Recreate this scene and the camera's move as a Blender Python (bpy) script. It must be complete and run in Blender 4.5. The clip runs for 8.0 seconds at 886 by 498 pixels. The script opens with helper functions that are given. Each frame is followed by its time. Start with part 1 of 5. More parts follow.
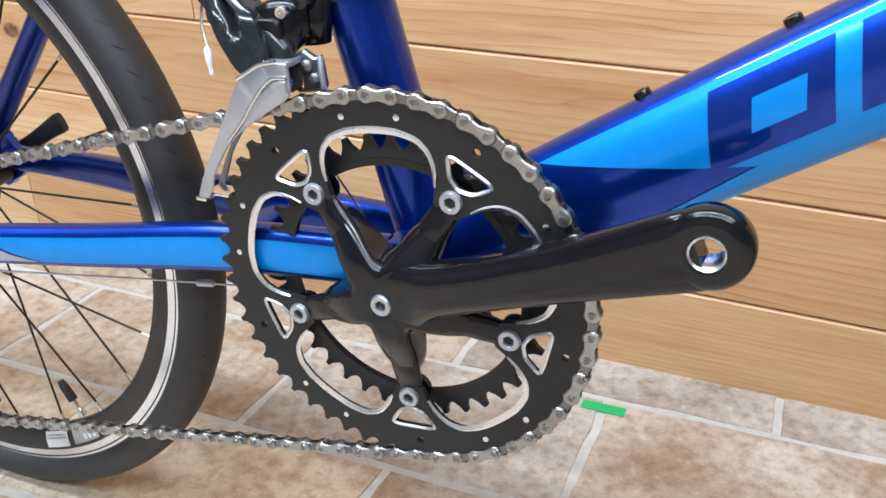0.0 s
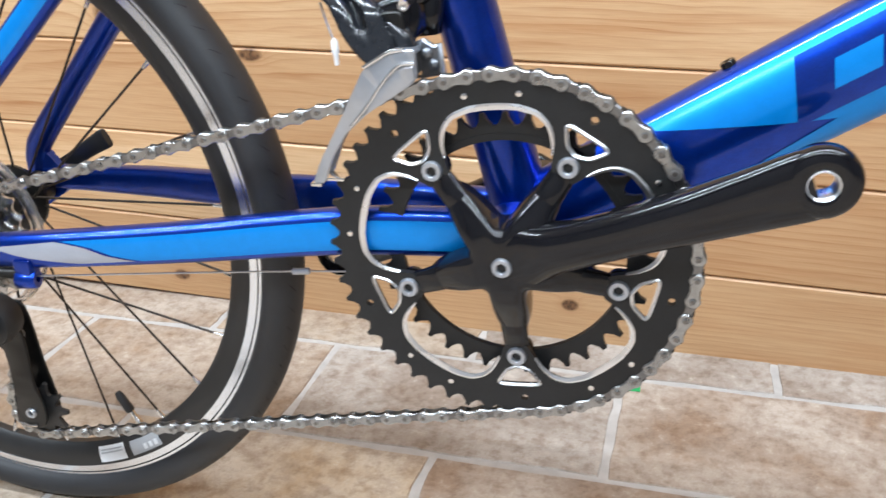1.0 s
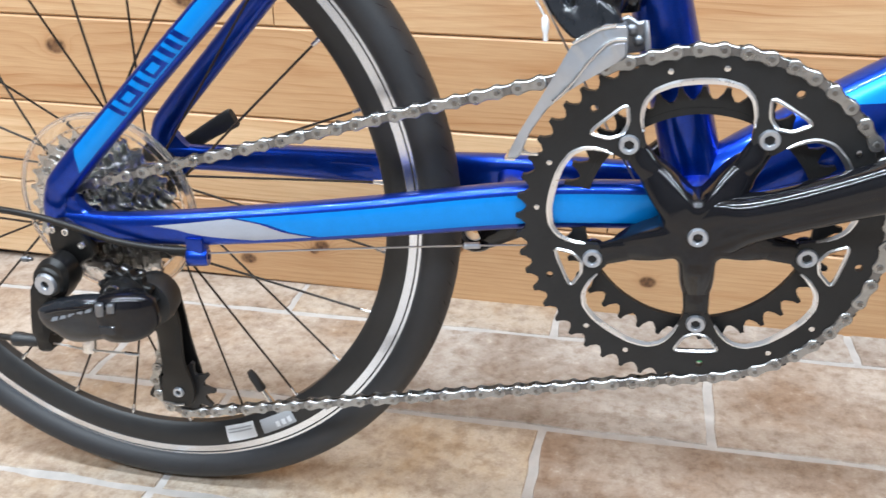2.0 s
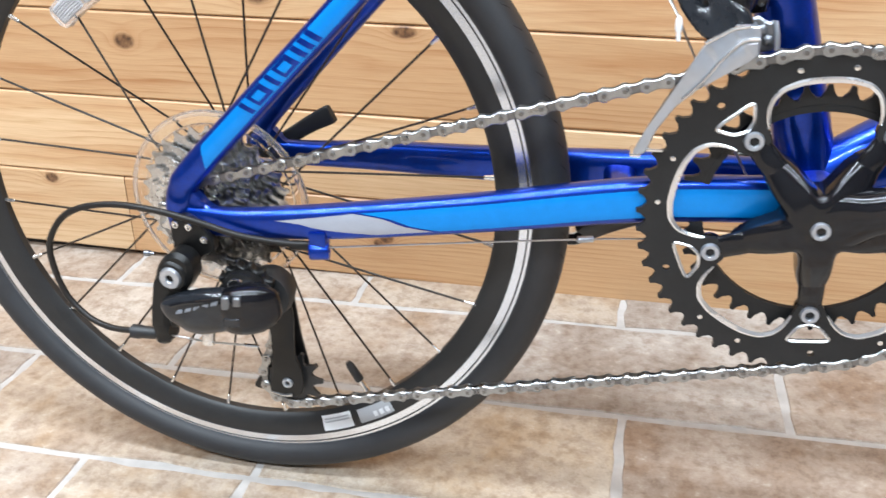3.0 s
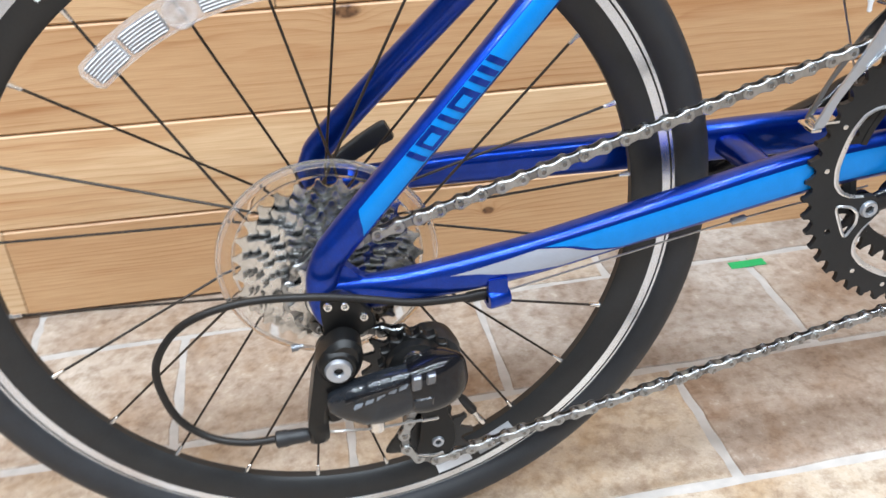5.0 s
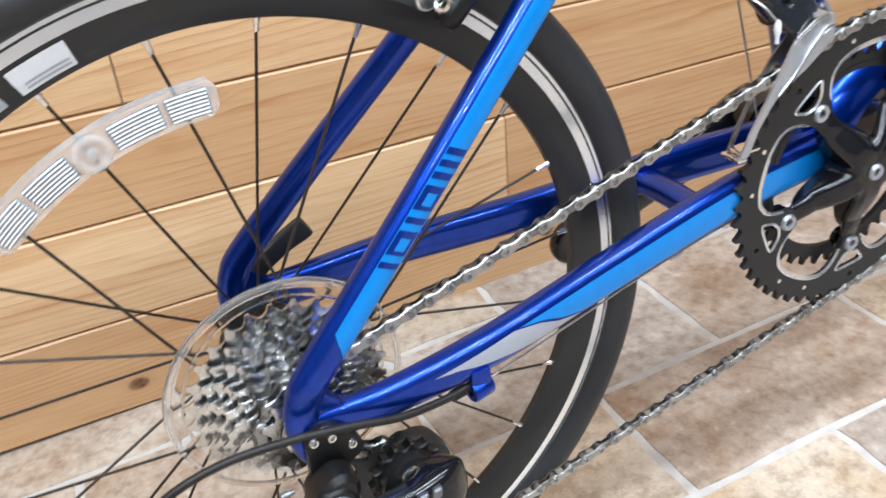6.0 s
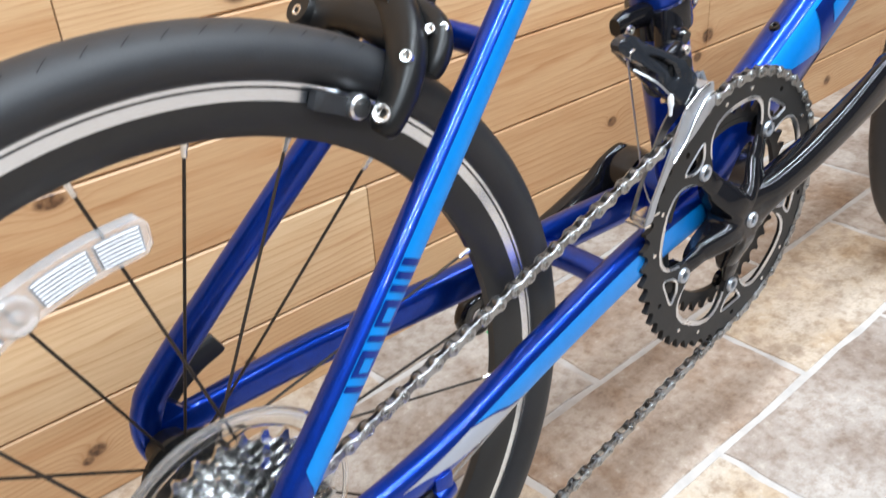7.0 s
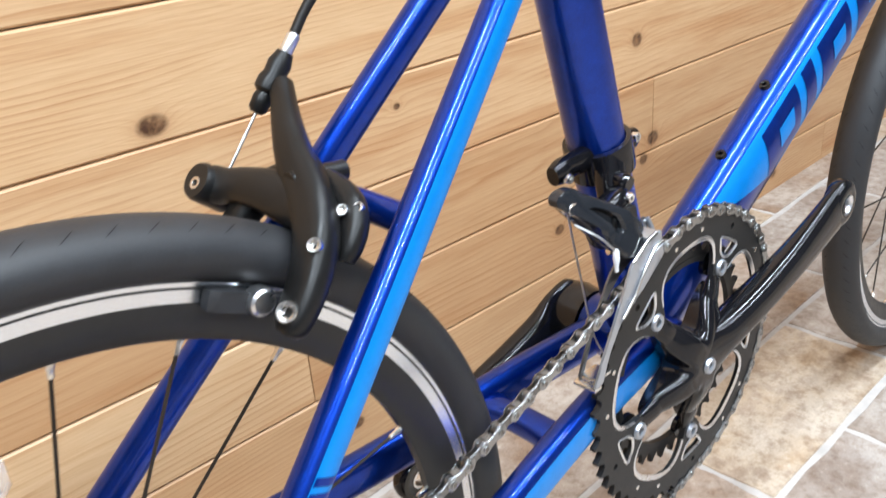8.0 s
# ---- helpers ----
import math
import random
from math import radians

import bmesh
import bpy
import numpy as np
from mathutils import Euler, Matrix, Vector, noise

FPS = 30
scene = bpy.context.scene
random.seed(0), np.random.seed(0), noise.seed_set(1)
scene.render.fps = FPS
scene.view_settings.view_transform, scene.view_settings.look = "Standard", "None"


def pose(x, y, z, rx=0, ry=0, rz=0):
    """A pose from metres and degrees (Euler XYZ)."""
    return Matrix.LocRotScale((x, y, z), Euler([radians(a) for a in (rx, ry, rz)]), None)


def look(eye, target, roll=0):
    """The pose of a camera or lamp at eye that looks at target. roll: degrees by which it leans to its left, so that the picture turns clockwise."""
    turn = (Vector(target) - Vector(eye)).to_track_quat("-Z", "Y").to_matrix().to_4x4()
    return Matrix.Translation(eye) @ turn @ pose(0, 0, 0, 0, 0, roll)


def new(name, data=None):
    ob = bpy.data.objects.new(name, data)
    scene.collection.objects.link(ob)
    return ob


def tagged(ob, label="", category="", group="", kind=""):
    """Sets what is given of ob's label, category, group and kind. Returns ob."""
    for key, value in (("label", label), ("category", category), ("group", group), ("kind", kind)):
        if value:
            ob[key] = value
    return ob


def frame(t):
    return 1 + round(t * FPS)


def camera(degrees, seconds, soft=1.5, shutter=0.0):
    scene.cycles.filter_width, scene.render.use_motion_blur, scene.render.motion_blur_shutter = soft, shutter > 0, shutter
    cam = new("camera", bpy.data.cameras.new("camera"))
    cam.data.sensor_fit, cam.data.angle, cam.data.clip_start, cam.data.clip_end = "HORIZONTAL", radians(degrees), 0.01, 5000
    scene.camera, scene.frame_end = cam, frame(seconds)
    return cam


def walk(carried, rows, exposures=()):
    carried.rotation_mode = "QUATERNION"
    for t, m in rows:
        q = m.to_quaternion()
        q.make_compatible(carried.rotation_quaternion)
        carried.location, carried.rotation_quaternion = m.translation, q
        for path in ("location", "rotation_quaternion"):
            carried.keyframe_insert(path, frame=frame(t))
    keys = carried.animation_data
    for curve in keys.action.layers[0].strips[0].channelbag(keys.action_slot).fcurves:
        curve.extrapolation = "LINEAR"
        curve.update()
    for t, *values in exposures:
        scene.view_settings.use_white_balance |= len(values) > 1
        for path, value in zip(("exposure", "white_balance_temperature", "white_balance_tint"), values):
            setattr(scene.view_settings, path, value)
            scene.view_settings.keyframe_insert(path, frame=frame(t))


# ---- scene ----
cam = camera(53.6, 8.0, soft=1.5, shutter=0.4)
PATH = [
    (0, (0.1887, -0.3984, 0.5032), (-0.0311, 0.0898, 0.2324), -1.75),
    (0.5, (0.1563, -0.4469, 0.4968), (-0.0291, 0.0635, 0.2416), -2.54),
    (1, (0.0967, -0.4913, 0.4916), (-0.0595, 0.0317, 0.2423), -2.15),
    (1.5, (0.0181, -0.5231, 0.491), (-0.1127, 0.0055, 0.239), -1.62),
    (1.7, (-0.0079, -0.5309, 0.4915), (-0.1331, -0.0021, 0.2372), -1.51),
    (2.8, (-0.0946, -0.5691, 0.4953), (-0.216, -0.0421, 0.2355), -1.16),
    (3, (-0.1125, -0.5716, 0.5022), (-0.2326, -0.0457, 0.2395), -1.32),
    (3.5, (-0.1803, -0.5665, 0.5258), (-0.2904, -0.0459, 0.2485), -2.66),
    (4, (-0.2541, -0.5581, 0.5359), (-0.3311, -0.0413, 0.241), -3.82),
    (4.2, (-0.2836, -0.5596, 0.5439), (-0.3409, -0.0427, 0.2449), -4.19),
    (5.3, (-0.4353, -0.4586, 0.5449), (-0.3187, 0.0352, 0.2248), -3.66),
    (5.5, (-0.4485, -0.4449, 0.5444), (-0.3106, 0.0497, 0.234), -4.69),
    (6, (-0.4706, -0.4176, 0.5716), (-0.2703, 0.0528, 0.2575), -6.53),
    (6.5, (-0.5036, -0.3839, 0.5791), (-0.2295, 0.0466, 0.2635), -5.75),
    (7, (-0.5148, -0.3516, 0.6017), (-0.1942, 0.0534, 0.2966), -5.38),
    (7.5, (-0.4938, -0.3289, 0.6231), (-0.148, 0.0688, 0.3363), -5.31),
    (8, (-0.4526, -0.3103, 0.6247), (-0.0924, 0.0899, 0.36), -5.41),
]
walk(cam, [(t, look(eye, target, roll)) for t, eye, target, roll in PATH],
     ((0.0, 0.06), (1.5, 0.06), (3.0, 0.18), (3.5, 0.09), (4.0, -0.05), (5.5, 0.0), (7.0, 0.0), (8.0, 0.06)))

# ---- world and lights ----
world = bpy.data.worlds.new("shop_world")
world.use_nodes = True
world.node_tree.nodes["Background"].inputs["Color"].default_value = (0.9, 0.95, 1.0, 1)
world.node_tree.nodes["Background"].inputs["Strength"].default_value = 0.2
scene.world = world
scene.view_settings.exposure = 0.0


def ceiling_lamp(x, y, sx, sy, watts, z=2.42):
    """One fluorescent fitting under the ceiling."""
    lamp = bpy.data.lights.new("fluorescent_lamp", "AREA")
    lamp.shape, lamp.size, lamp.size_y, lamp.energy = "RECTANGLE", sx, sy, watts
    lamp.color = (0.785, 0.895, 1.0)
    ob = new("fluorescent_lamp", lamp)
    ob.location = (x, y, z)
    return ob


for ly in (-0.55, -1.9):
    for lx in (-1.3, 0.0, 1.3):
        ceiling_lamp(lx, ly, 1.22, 0.10, 41 - 7 * lx)

# ---- materials ----


def mat(name, color=(0.5, 0.5, 0.5), rough=0.5, metal=0.0, coat=0.0, spec=0.5):
    m = bpy.data.materials.new(name)
    m.use_nodes = True
    b = m.node_tree.nodes["Principled BSDF"]
    b.inputs["Base Color"].default_value = (*color, 1)
    b.inputs["Roughness"].default_value = rough
    b.inputs["Metallic"].default_value = metal
    b.inputs["Coat Weight"].default_value = coat
    b.inputs["Coat Roughness"].default_value = 0.04
    b.inputs["Specular IOR Level"].default_value = spec
    return m


class Nodes:
    """Short hand for building a node tree."""

    def __init__(self, m):
        self.t, self.m = m.node_tree, m
        self.b = m.node_tree.nodes["Principled BSDF"]

    def add(self, kind, **sets):
        n = self.t.nodes.new(kind)
        for key, value in sets.items():
            if key == "op":
                n.operation = value
            elif key == "blend":
                n.data_type, n.blend_type = "RGBA", value
        return n

    def link(self, a, b):
        self.t.links.new(a, b)

    def math(self, op, a, b=None, c=None):
        n = self.add("ShaderNodeMath", op=op)
        for i, v in enumerate((a, b, c)):
            if v is None:
                continue
            if isinstance(v, (int, float)):
                n.inputs[i].default_value = v
            else:
                self.link(v, n.inputs[i])
        return n.outputs[0]

    def noise(self, vec, scale, detail=4.0, rough=0.55):
        n = self.add("ShaderNodeTexNoise")
        n.inputs["Scale"].default_value, n.inputs["Detail"].default_value, n.inputs["Roughness"].default_value = scale, detail, rough
        if vec is not None:
            self.link(vec, n.inputs["Vector"])
        return n.outputs["Fac"]

    def ramp(self, fac, stops):
        n = self.add("ShaderNodeValToRGB")
        e = n.color_ramp.elements
        while len(e) < len(stops):
            e.new(0.5)
        for el, (p, c) in zip(e, stops):
            el.position, el.color = p, (*c, 1) if len(c) == 3 else c
        self.link(fac, n.inputs["Fac"])
        return n.outputs["Color"]

    def mix(self, fac, a, b, blend="MIX"):
        n = self.add("ShaderNodeMix", blend=blend)
        for sock, v in ((n.inputs[0], fac), (n.inputs[6], a), (n.inputs[7], b)):
            if isinstance(v, (int, float)):
                sock.default_value = v
            elif isinstance(v, tuple):
                sock.default_value = (*v, 1)
            else:
                self.link(v, sock)
        return n.outputs[2]

    def mapping(self, vec, scale=(1, 1, 1)):
        n = self.add("ShaderNodeMapping")
        n.inputs["Scale"].default_value = scale
        self.link(vec, n.inputs["Vector"])
        return n.outputs["Vector"]

    def coords(self, shift=True):
        """Object coordinates, shifted by the object's random number."""
        tc = self.add("ShaderNodeTexCoord").outputs["Object"]
        if not shift:
            return tc
        rnd = self.add("ShaderNodeObjectInfo").outputs["Random"]
        k = self.math("MULTIPLY", rnd, 37.0)
        v = self.add("ShaderNodeVectorMath", op="ADD")
        self.link(tc, v.inputs[0])
        self.link(k, v.inputs[1])
        return v.outputs[0]

    def range(self, fac, a, b, c, d):
        n = self.add("ShaderNodeMapRange")
        for i, v in enumerate((a, b, c, d)):
            n.inputs[i + 1].default_value = v
        self.link(fac, n.inputs[0])
        return n.outputs[0]

    def bump(self, height, strength, distance=0.001):
        n = self.add("ShaderNodeBump")
        n.inputs["Strength"].default_value, n.inputs["Distance"].default_value = strength, distance
        self.link(height, n.inputs["Height"])
        self.link(n.outputs[0], self.b.inputs["Normal"])


def grainy(m, scale, amount, rough=0.0, bump=0.0, distance=0.0005):
    """Fine mottling of colour, gloss and relief on a plain material."""
    n = Nodes(m)
    c = tuple(n.b.inputs["Base Color"].default_value)[:3]
    v = n.coords()
    f = n.noise(v, scale, 5.0)
    g = n.noise(v, scale * 0.13, 3.0)
    h = n.math("MULTIPLY", n.math("ADD", f, g), 0.5)
    lo, hi = tuple(x * (1 - amount) for x in c), tuple(min(1, x * (1 + amount)) for x in c)
    n.link(n.ramp(h, [(0.3, lo), (0.7, hi)]), n.b.inputs["Base Color"])
    if rough:
        r0 = n.b.inputs["Roughness"].default_value
        n.link(n.range(h, 0.3, 0.7, r0 - rough, r0 + rough), n.b.inputs["Roughness"])
    if bump:
        n.bump(f, bump, distance)
    return m


M_BLUE = grainy(mat("dark_blue_metallic_paint", (0.001, 0.037, 0.345), 0.30, 0.85, 0.5, 0.4), 900, 0.25)
M_CYAN = grainy(mat("sky_blue_paint", (0.0, 0.25, 0.76), 0.36, 0.45, 0.35, 0.2), 900, 0.08)
M_CYAN.node_tree.nodes["Principled BSDF"].inputs["Coat Roughness"].default_value = 0.18
M_GREYDECAL = grainy(mat("silver_grey_paint", (0.36, 0.39, 0.46), 0.4, 0.3, 0.5), 900, 0.06)
M_GLOSSBLACK = grainy(mat("gloss_black_paint", (0.005, 0.005, 0.0065), 0.10, 0.0, 0.0, 0.42), 300, 0.3, 0.02)
M_GREYGLOSS = grainy(mat("gloss_dark_grey_paint", (0.016, 0.018, 0.022), 0.16, 0.2, 0.3, 0.4), 300, 0.2, 0.03)
M_BLACK = grainy(mat("satin_black_alloy", (0.007, 0.0068, 0.0068), 0.36, 0.0, 0.0, 0.32), 600, 0.3, 0.08)
M_RINGBLACK = grainy(mat("black_anodised_alloy", (0.017, 0.017, 0.0175), 0.45, 0.2, 0.0, 0.4), 800, 0.25, 0.08)
M_PLASTIC = grainy(mat("black_plastic", (0.014, 0.014, 0.015), 0.5), 500, 0.3, 0.1)
M_RUBBER = grainy(mat("black_tyre_rubber", (0.019, 0.0195, 0.022), 0.56, 0.0, 0.0, 0.5), 700, 0.3, 0.08, 0.25, 0.0004)
M_RIMBLACK = grainy(mat("matt_black_rim", (0.016, 0.016, 0.0165), 0.42, 0.0, 0.0, 0.45), 500, 0.25, 0.08)
M_SILVER = grainy(mat("machined_alloy", (0.80, 0.81, 0.83), 0.3, 1.0), 400, 0.06, 0.06)
M_TRACK = grainy(mat("brake_track_alloy", (0.83, 0.88, 0.95), 0.22, 1.0), 60, 0.03, 0.03)


def turned(m, amount):
    """Fine rings of the lathe: the gloss is drawn out across them."""
    n = Nodes(m)
    tangent_node = n.add("ShaderNodeTangent")
    tangent_node.direction_type, tangent_node.axis = "RADIAL", "Y"
    n.link(tangent_node.outputs[0], n.b.inputs["Tangent"])
    n.b.inputs["Anisotropic"].default_value = amount
    return m


turned(M_TRACK, 0.8)
M_CHAIN = grainy(mat("nickel_chain_steel", (0.38, 0.385, 0.385), 0.31, 1.0), 260, 0.35, 0.1, 0.35, 0.0008)
M_INLINK = grainy(mat("inner_link_steel", (0.22, 0.22, 0.222), 0.32, 1.0), 260, 0.35, 0.1, 0.35, 0.0008)
M_PIN = grainy(mat("chain_pin_steel", (0.22, 0.21, 0.20), 0.4, 1.0), 300, 0.2)
M_COG = grainy(mat("sprocket_steel", (0.60, 0.60, 0.595), 0.22, 1.0), 260, 0.25, 0.1, 0.2, 0.0006)
M_CAGE = grainy(mat("grey_cage_alloy", (0.47, 0.50, 0.55), 0.36, 0.85), 200, 0.08, 0.06)
M_SPOKE = grainy(mat("black_steel_spoke", (0.020, 0.014, 0.010), 0.4, 0.0, 0.0, 0.35), 200, 0.3)
M_BOLT = grainy(mat("bright_steel_bolt", (0.78, 0.77, 0.75), 0.22, 1.0), 300, 0.1)
M_SOCKET = mat("dark_hex_socket", (0.03, 0.03, 0.03), 0.6)
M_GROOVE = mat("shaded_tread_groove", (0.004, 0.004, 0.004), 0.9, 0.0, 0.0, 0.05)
M_DARKALLOY = grainy(mat("dark_grey_alloy", (0.20, 0.21, 0.23), 0.36, 0.9), 200, 0.15, 0.08)
M_HOUSING = grainy(mat("black_cable_housing", (0.014, 0.012, 0.011), 0.45, 0.0, 0.0, 0.3), 300, 0.3)
M_WIRE = grainy(mat("steel_wire", (0.5, 0.5, 0.5), 0.35, 1.0), 900, 0.2)
M_STICKER = grainy(mat("white_sticker", (0.75, 0.77, 0.8), 0.5), 200, 0.05)
M_WORNPRINT = mat("worn_grey_print", (0.20, 0.22, 0.25), 0.45)
M_INKGREY = mat("grey_print", (0.4, 0.42, 0.45), 0.5)
M_TAPE = grainy(mat("green_tape", (0.01, 0.34, 0.10), 0.5), 300, 0.12, 0.0, 0.2)
M_GROUT = grainy(mat("pale_grout", (0.46, 0.43, 0.405), 0.8, 0.0, 0.0, 0.2), 60, 0.2, 0.0, 0.3)
M_PLASTER = grainy(mat("pale_plaster", (0.50, 0.50, 0.50), 0.8), 30, 0.05, 0.0, 0.2)
M_DARKWALL = grainy(mat("grey_plaster", (0.20, 0.20, 0.21), 0.8), 30, 0.08, 0.0, 0.2)


def clear_plastic(name, tint, rough, clear=1.0):
    m = mat(name, tint, rough)
    b = m.node_tree.nodes["Principled BSDF"]
    b.inputs["Transmission Weight"].default_value = clear
    b.inputs["IOR"].default_value = 1.35
    return m


M_CLEAR = clear_plastic("clear_plastic", (0.97, 0.97, 0.97), 0.03, 0.99)
M_RIB = grainy(mat("white_prism_ribs", (0.68, 0.68, 0.70), 0.35), 300, 0.1)
M_REFLECT = clear_plastic("clear_reflector_plastic", (0.97, 0.97, 0.98), 0.12, 0.80)
M_RIMCLEAR = clear_plastic("clear_plastic_rim", (0.95, 0.95, 0.96), 0.08, 0.93)
M_PRISM = grainy(mat("prism_reflector_field", (0.32, 0.32, 0.335), 0.35, 0.2, 0.2), 300, 0.3)

# Knots of the wall boards: x, z, half length, half height.
KNOTS = ((-0.70, 0.280, 0.011, 0.008), (-0.8395, 0.100, 0.008, 0.006), (-0.0125, 0.040, 0.008, 0.006), (-0.490, 0.026, 0.009, 0.006),
         (-0.403, 0.044, 0.005, 0.004), (-0.2267, 0.062, 0.006, 0.004), (-0.360, 0.2995, 0.012, 0.006), (-0.1614, 0.423, 0.012, 0.008),
         (0.498, 0.347, 0.009, 0.008), (0.538, 0.203, 0.011, 0.009), (0.517, 0.178, 0.008, 0.007), (0.0909, 0.37, 0.004, 0.003),
         (-0.3925, 0.051, 0.008, 0.006), (0.335, 0.14, 0.008, 0.006), (-0.5265, 0.340, 0.0155, 0.012), (0.90, 0.03, 0.009, 0.007))


def wood_material():
    m = mat("knotty_cedar_board", (0.6, 0.4, 0.2), 0.42)
    n = Nodes(m)
    world_pos = n.add("ShaderNodeNewGeometry").outputs["Position"]
    sep = n.add("ShaderNodeSeparateXYZ")
    n.link(world_pos, sep.inputs[0])
    x, z = sep.outputs["X"], sep.outputs["Z"]
    bend, core, ring = None, None, None
    for kx, kz, rx, rz in KNOTS:
        dx = n.math("DIVIDE", n.math("SUBTRACT", x, kx), rx * 1.15)
        dz = n.math("DIVIDE", n.math("SUBTRACT", z, kz), rz * 1.15)
        d = n.math("SQRT", n.math("ADD", n.math("MULTIPLY", dx, dx), n.math("MULTIPLY", dz, dz)))
        far = n.math("DIVIDE", 1.0, n.math("ADD", 1.0, n.math("MULTIPLY", d, d)))
        near = n.range(d, 0.75, 1.15, 1.0, 0.0)
        bend = far if bend is None else n.math("ADD", bend, far)
        core = near if core is None else n.math("MAXIMUM", core, near)
    v = n.coords()
    stretched = n.mapping(v, (0.55, 1.0, 6.0))
    warp = n.noise(stretched, 1.7, 2.0, 0.5)
    warp2 = n.noise(n.mapping(v, (2.2, 1.0, 16.0)), 2.5, 2.0, 0.5)
    rnd = n.add("ShaderNodeObjectInfo").outputs["Random"]
    freq = n.range(rnd, 0.0, 1.0, 80.0, 190.0)
    phase = n.math("ADD", n.math("MULTIPLY", z, freq), n.math("MULTIPLY", warp, 9.0))
    phase = n.math("ADD", phase, n.math("MULTIPLY", warp2, 1.6))
    phase = n.math("ADD", phase, n.math("MULTIPLY", bend, 4.5))
    saw = n.math("FRACT", phase)
    late = n.ramp(saw, [(0.0, (0.0, 0.0, 0.0)), (0.5, (0.12, 0.12, 0.12)), (0.78, (0.5, 0.5, 0.5)), (0.92, (1.0, 1.0, 1.0)), (1.0, (0.0, 0.0, 0.0))])
    fibre = n.noise(n.mapping(v, (12.0, 1.0, 420.0)), 2.0, 3.0, 0.6)
    broad = n.noise(n.mapping(v, (1.2, 1.0, 9.0)), 2.0, 3.0, 0.5)
    light = n.mix(broad, (0.72, 0.505, 0.305), (0.565, 0.34, 0.18))
    tone = n.add("ShaderNodeObjectInfo").outputs["Color"]
    light = n.mix(1.0, light, tone, "MULTIPLY")
    streak = n.noise(n.mapping(v, (1.6, 1.0, 26.0)), 1.3, 4.0, 0.6)
    light = n.mix(n.range(streak, 0.50, 0.72, 0.0, 0.75), light, n.mix(1.0, light, (0.76, 0.58, 0.43), "MULTIPLY"))
    dark = n.mix(1.0, light, (0.74, 0.59, 0.465), "MULTIPLY")
    patchy = n.noise(n.mapping(v, (2.5, 1.0, 14.0)), 2.0, 3.0, 0.6)
    strength = n.math("MULTIPLY", late, n.range(patchy, 0.36, 0.64, 0.08, 0.9))
    col = n.mix(strength, light, dark)
    col = n.mix(n.range(fibre, 0.35, 0.72, 0.0, 0.48), col, n.mix(1.0, col, (0.74, 0.62, 0.5), "MULTIPLY"))
    col = n.mix(n.range(bend, 0.18, 0.8, 0.0, 0.6), col, (0.36, 0.16, 0.06))
    col = n.mix(n.math("MULTIPLY", core, n.range(n.noise(v, 160.0, 3.0), 0.3, 0.65, 0.45, 1.0)), col, (0.07, 0.028, 0.012))
    n.link(col, n.b.inputs["Base Color"])
    n.link(n.range(fibre, 0.2, 0.8, 0.34, 0.52), n.b.inputs["Roughness"])
    n.bump(n.math("ADD", fibre, n.math("MULTIPLY", saw, 0.35)), 0.12, 0.0006)
    return m


M_WOOD = wood_material()


# base colours of the stone-pattern tiles
BEIGE, BROWN, GREY = (0.475, 0.405, 0.325), (0.365, 0.297, 0.250), (0.355, 0.332, 0.325)
PALE, LILAC, TAN = (0.535, 0.465, 0.365), (0.340, 0.322, 0.325), (0.415, 0.345, 0.285)


def tile_material(joined):
    m = mat("stone_pattern_tile", (0.5, 0.4, 0.3), 0.42)
    n = Nodes(m)
    v = n.coords(not joined)
    cloud = n.noise(v, 13.0, 5.0, 0.65)
    blot = n.noise(v, 26.0, 6.0, 0.72)
    spots = n.noise(v, 70.0, 6.0, 0.7)
    fine = n.noise(v, 420.0, 3.0, 0.6)
    if joined:
        rnd = n.add("ShaderNodeNewGeometry").outputs["Random Per Island"]
        base = n.ramp(rnd, [(0.0, BEIGE), (0.3, BROWN), (0.55, GREY), (0.78, PALE), (1.0, LILAC)])
    else:
        base = n.add("ShaderNodeObjectInfo").outputs["Color"]
    warm = n.mix(1.0, base, (0.80, 0.66, 0.54), "MULTIPLY")
    pale = n.mix(0.55, base, (0.70, 0.64, 0.57))
    col = n.mix(n.range(cloud, 0.35, 0.66, 0.0, 1.0), warm, pale)
    col = n.mix(n.range(spots, 0.47, 0.66, 0.0, 0.85), col, n.mix(1.0, col, (0.58, 0.50, 0.43), "MULTIPLY"))
    col = n.mix(n.range(blot, 0.49, 0.61, 0.0, 0.8), col, n.mix(1.0, col, (0.66, 0.58, 0.53), "MULTIPLY"))
    col = n.mix(n.range(spots, 0.42, 0.30, 0.0, 0.5), col, (0.64, 0.58, 0.50))
    col = n.mix(n.range(fine, 0.35, 0.7, 0.0, 0.22), col, (0.25, 0.2, 0.16))
    n.link(col, n.b.inputs["Base Color"])
    n.link(n.range(spots, 0.3, 0.7, 0.36, 0.52), n.b.inputs["Roughness"])
    n.bump(n.math("ADD", spots, fine), 0.25, 0.0005)
    return m


M_TILE, M_TILEFAR = tile_material(False), tile_material(True)

# ---- mesh helpers ----


def link_mesh(name, bm, material, smooth=40):
    me = bpy.data.meshes.new(name)
    bmesh.ops.recalc_face_normals(bm, faces=bm.faces)
    if smooth:
        for f in bm.faces:
            f.smooth = True
    bm.to_mesh(me)
    bm.free()
    if smooth:
        me.set_sharp_from_angle(angle=radians(smooth))
    if material:
        me.materials.append(material)
    return me


def part(name, bm, material, parent, label="", smooth=40):
    ob = new(name, link_mesh(name, bm, material, smooth))
    ob.parent = parent
    if label:
        tagged(ob, label)
    return ob


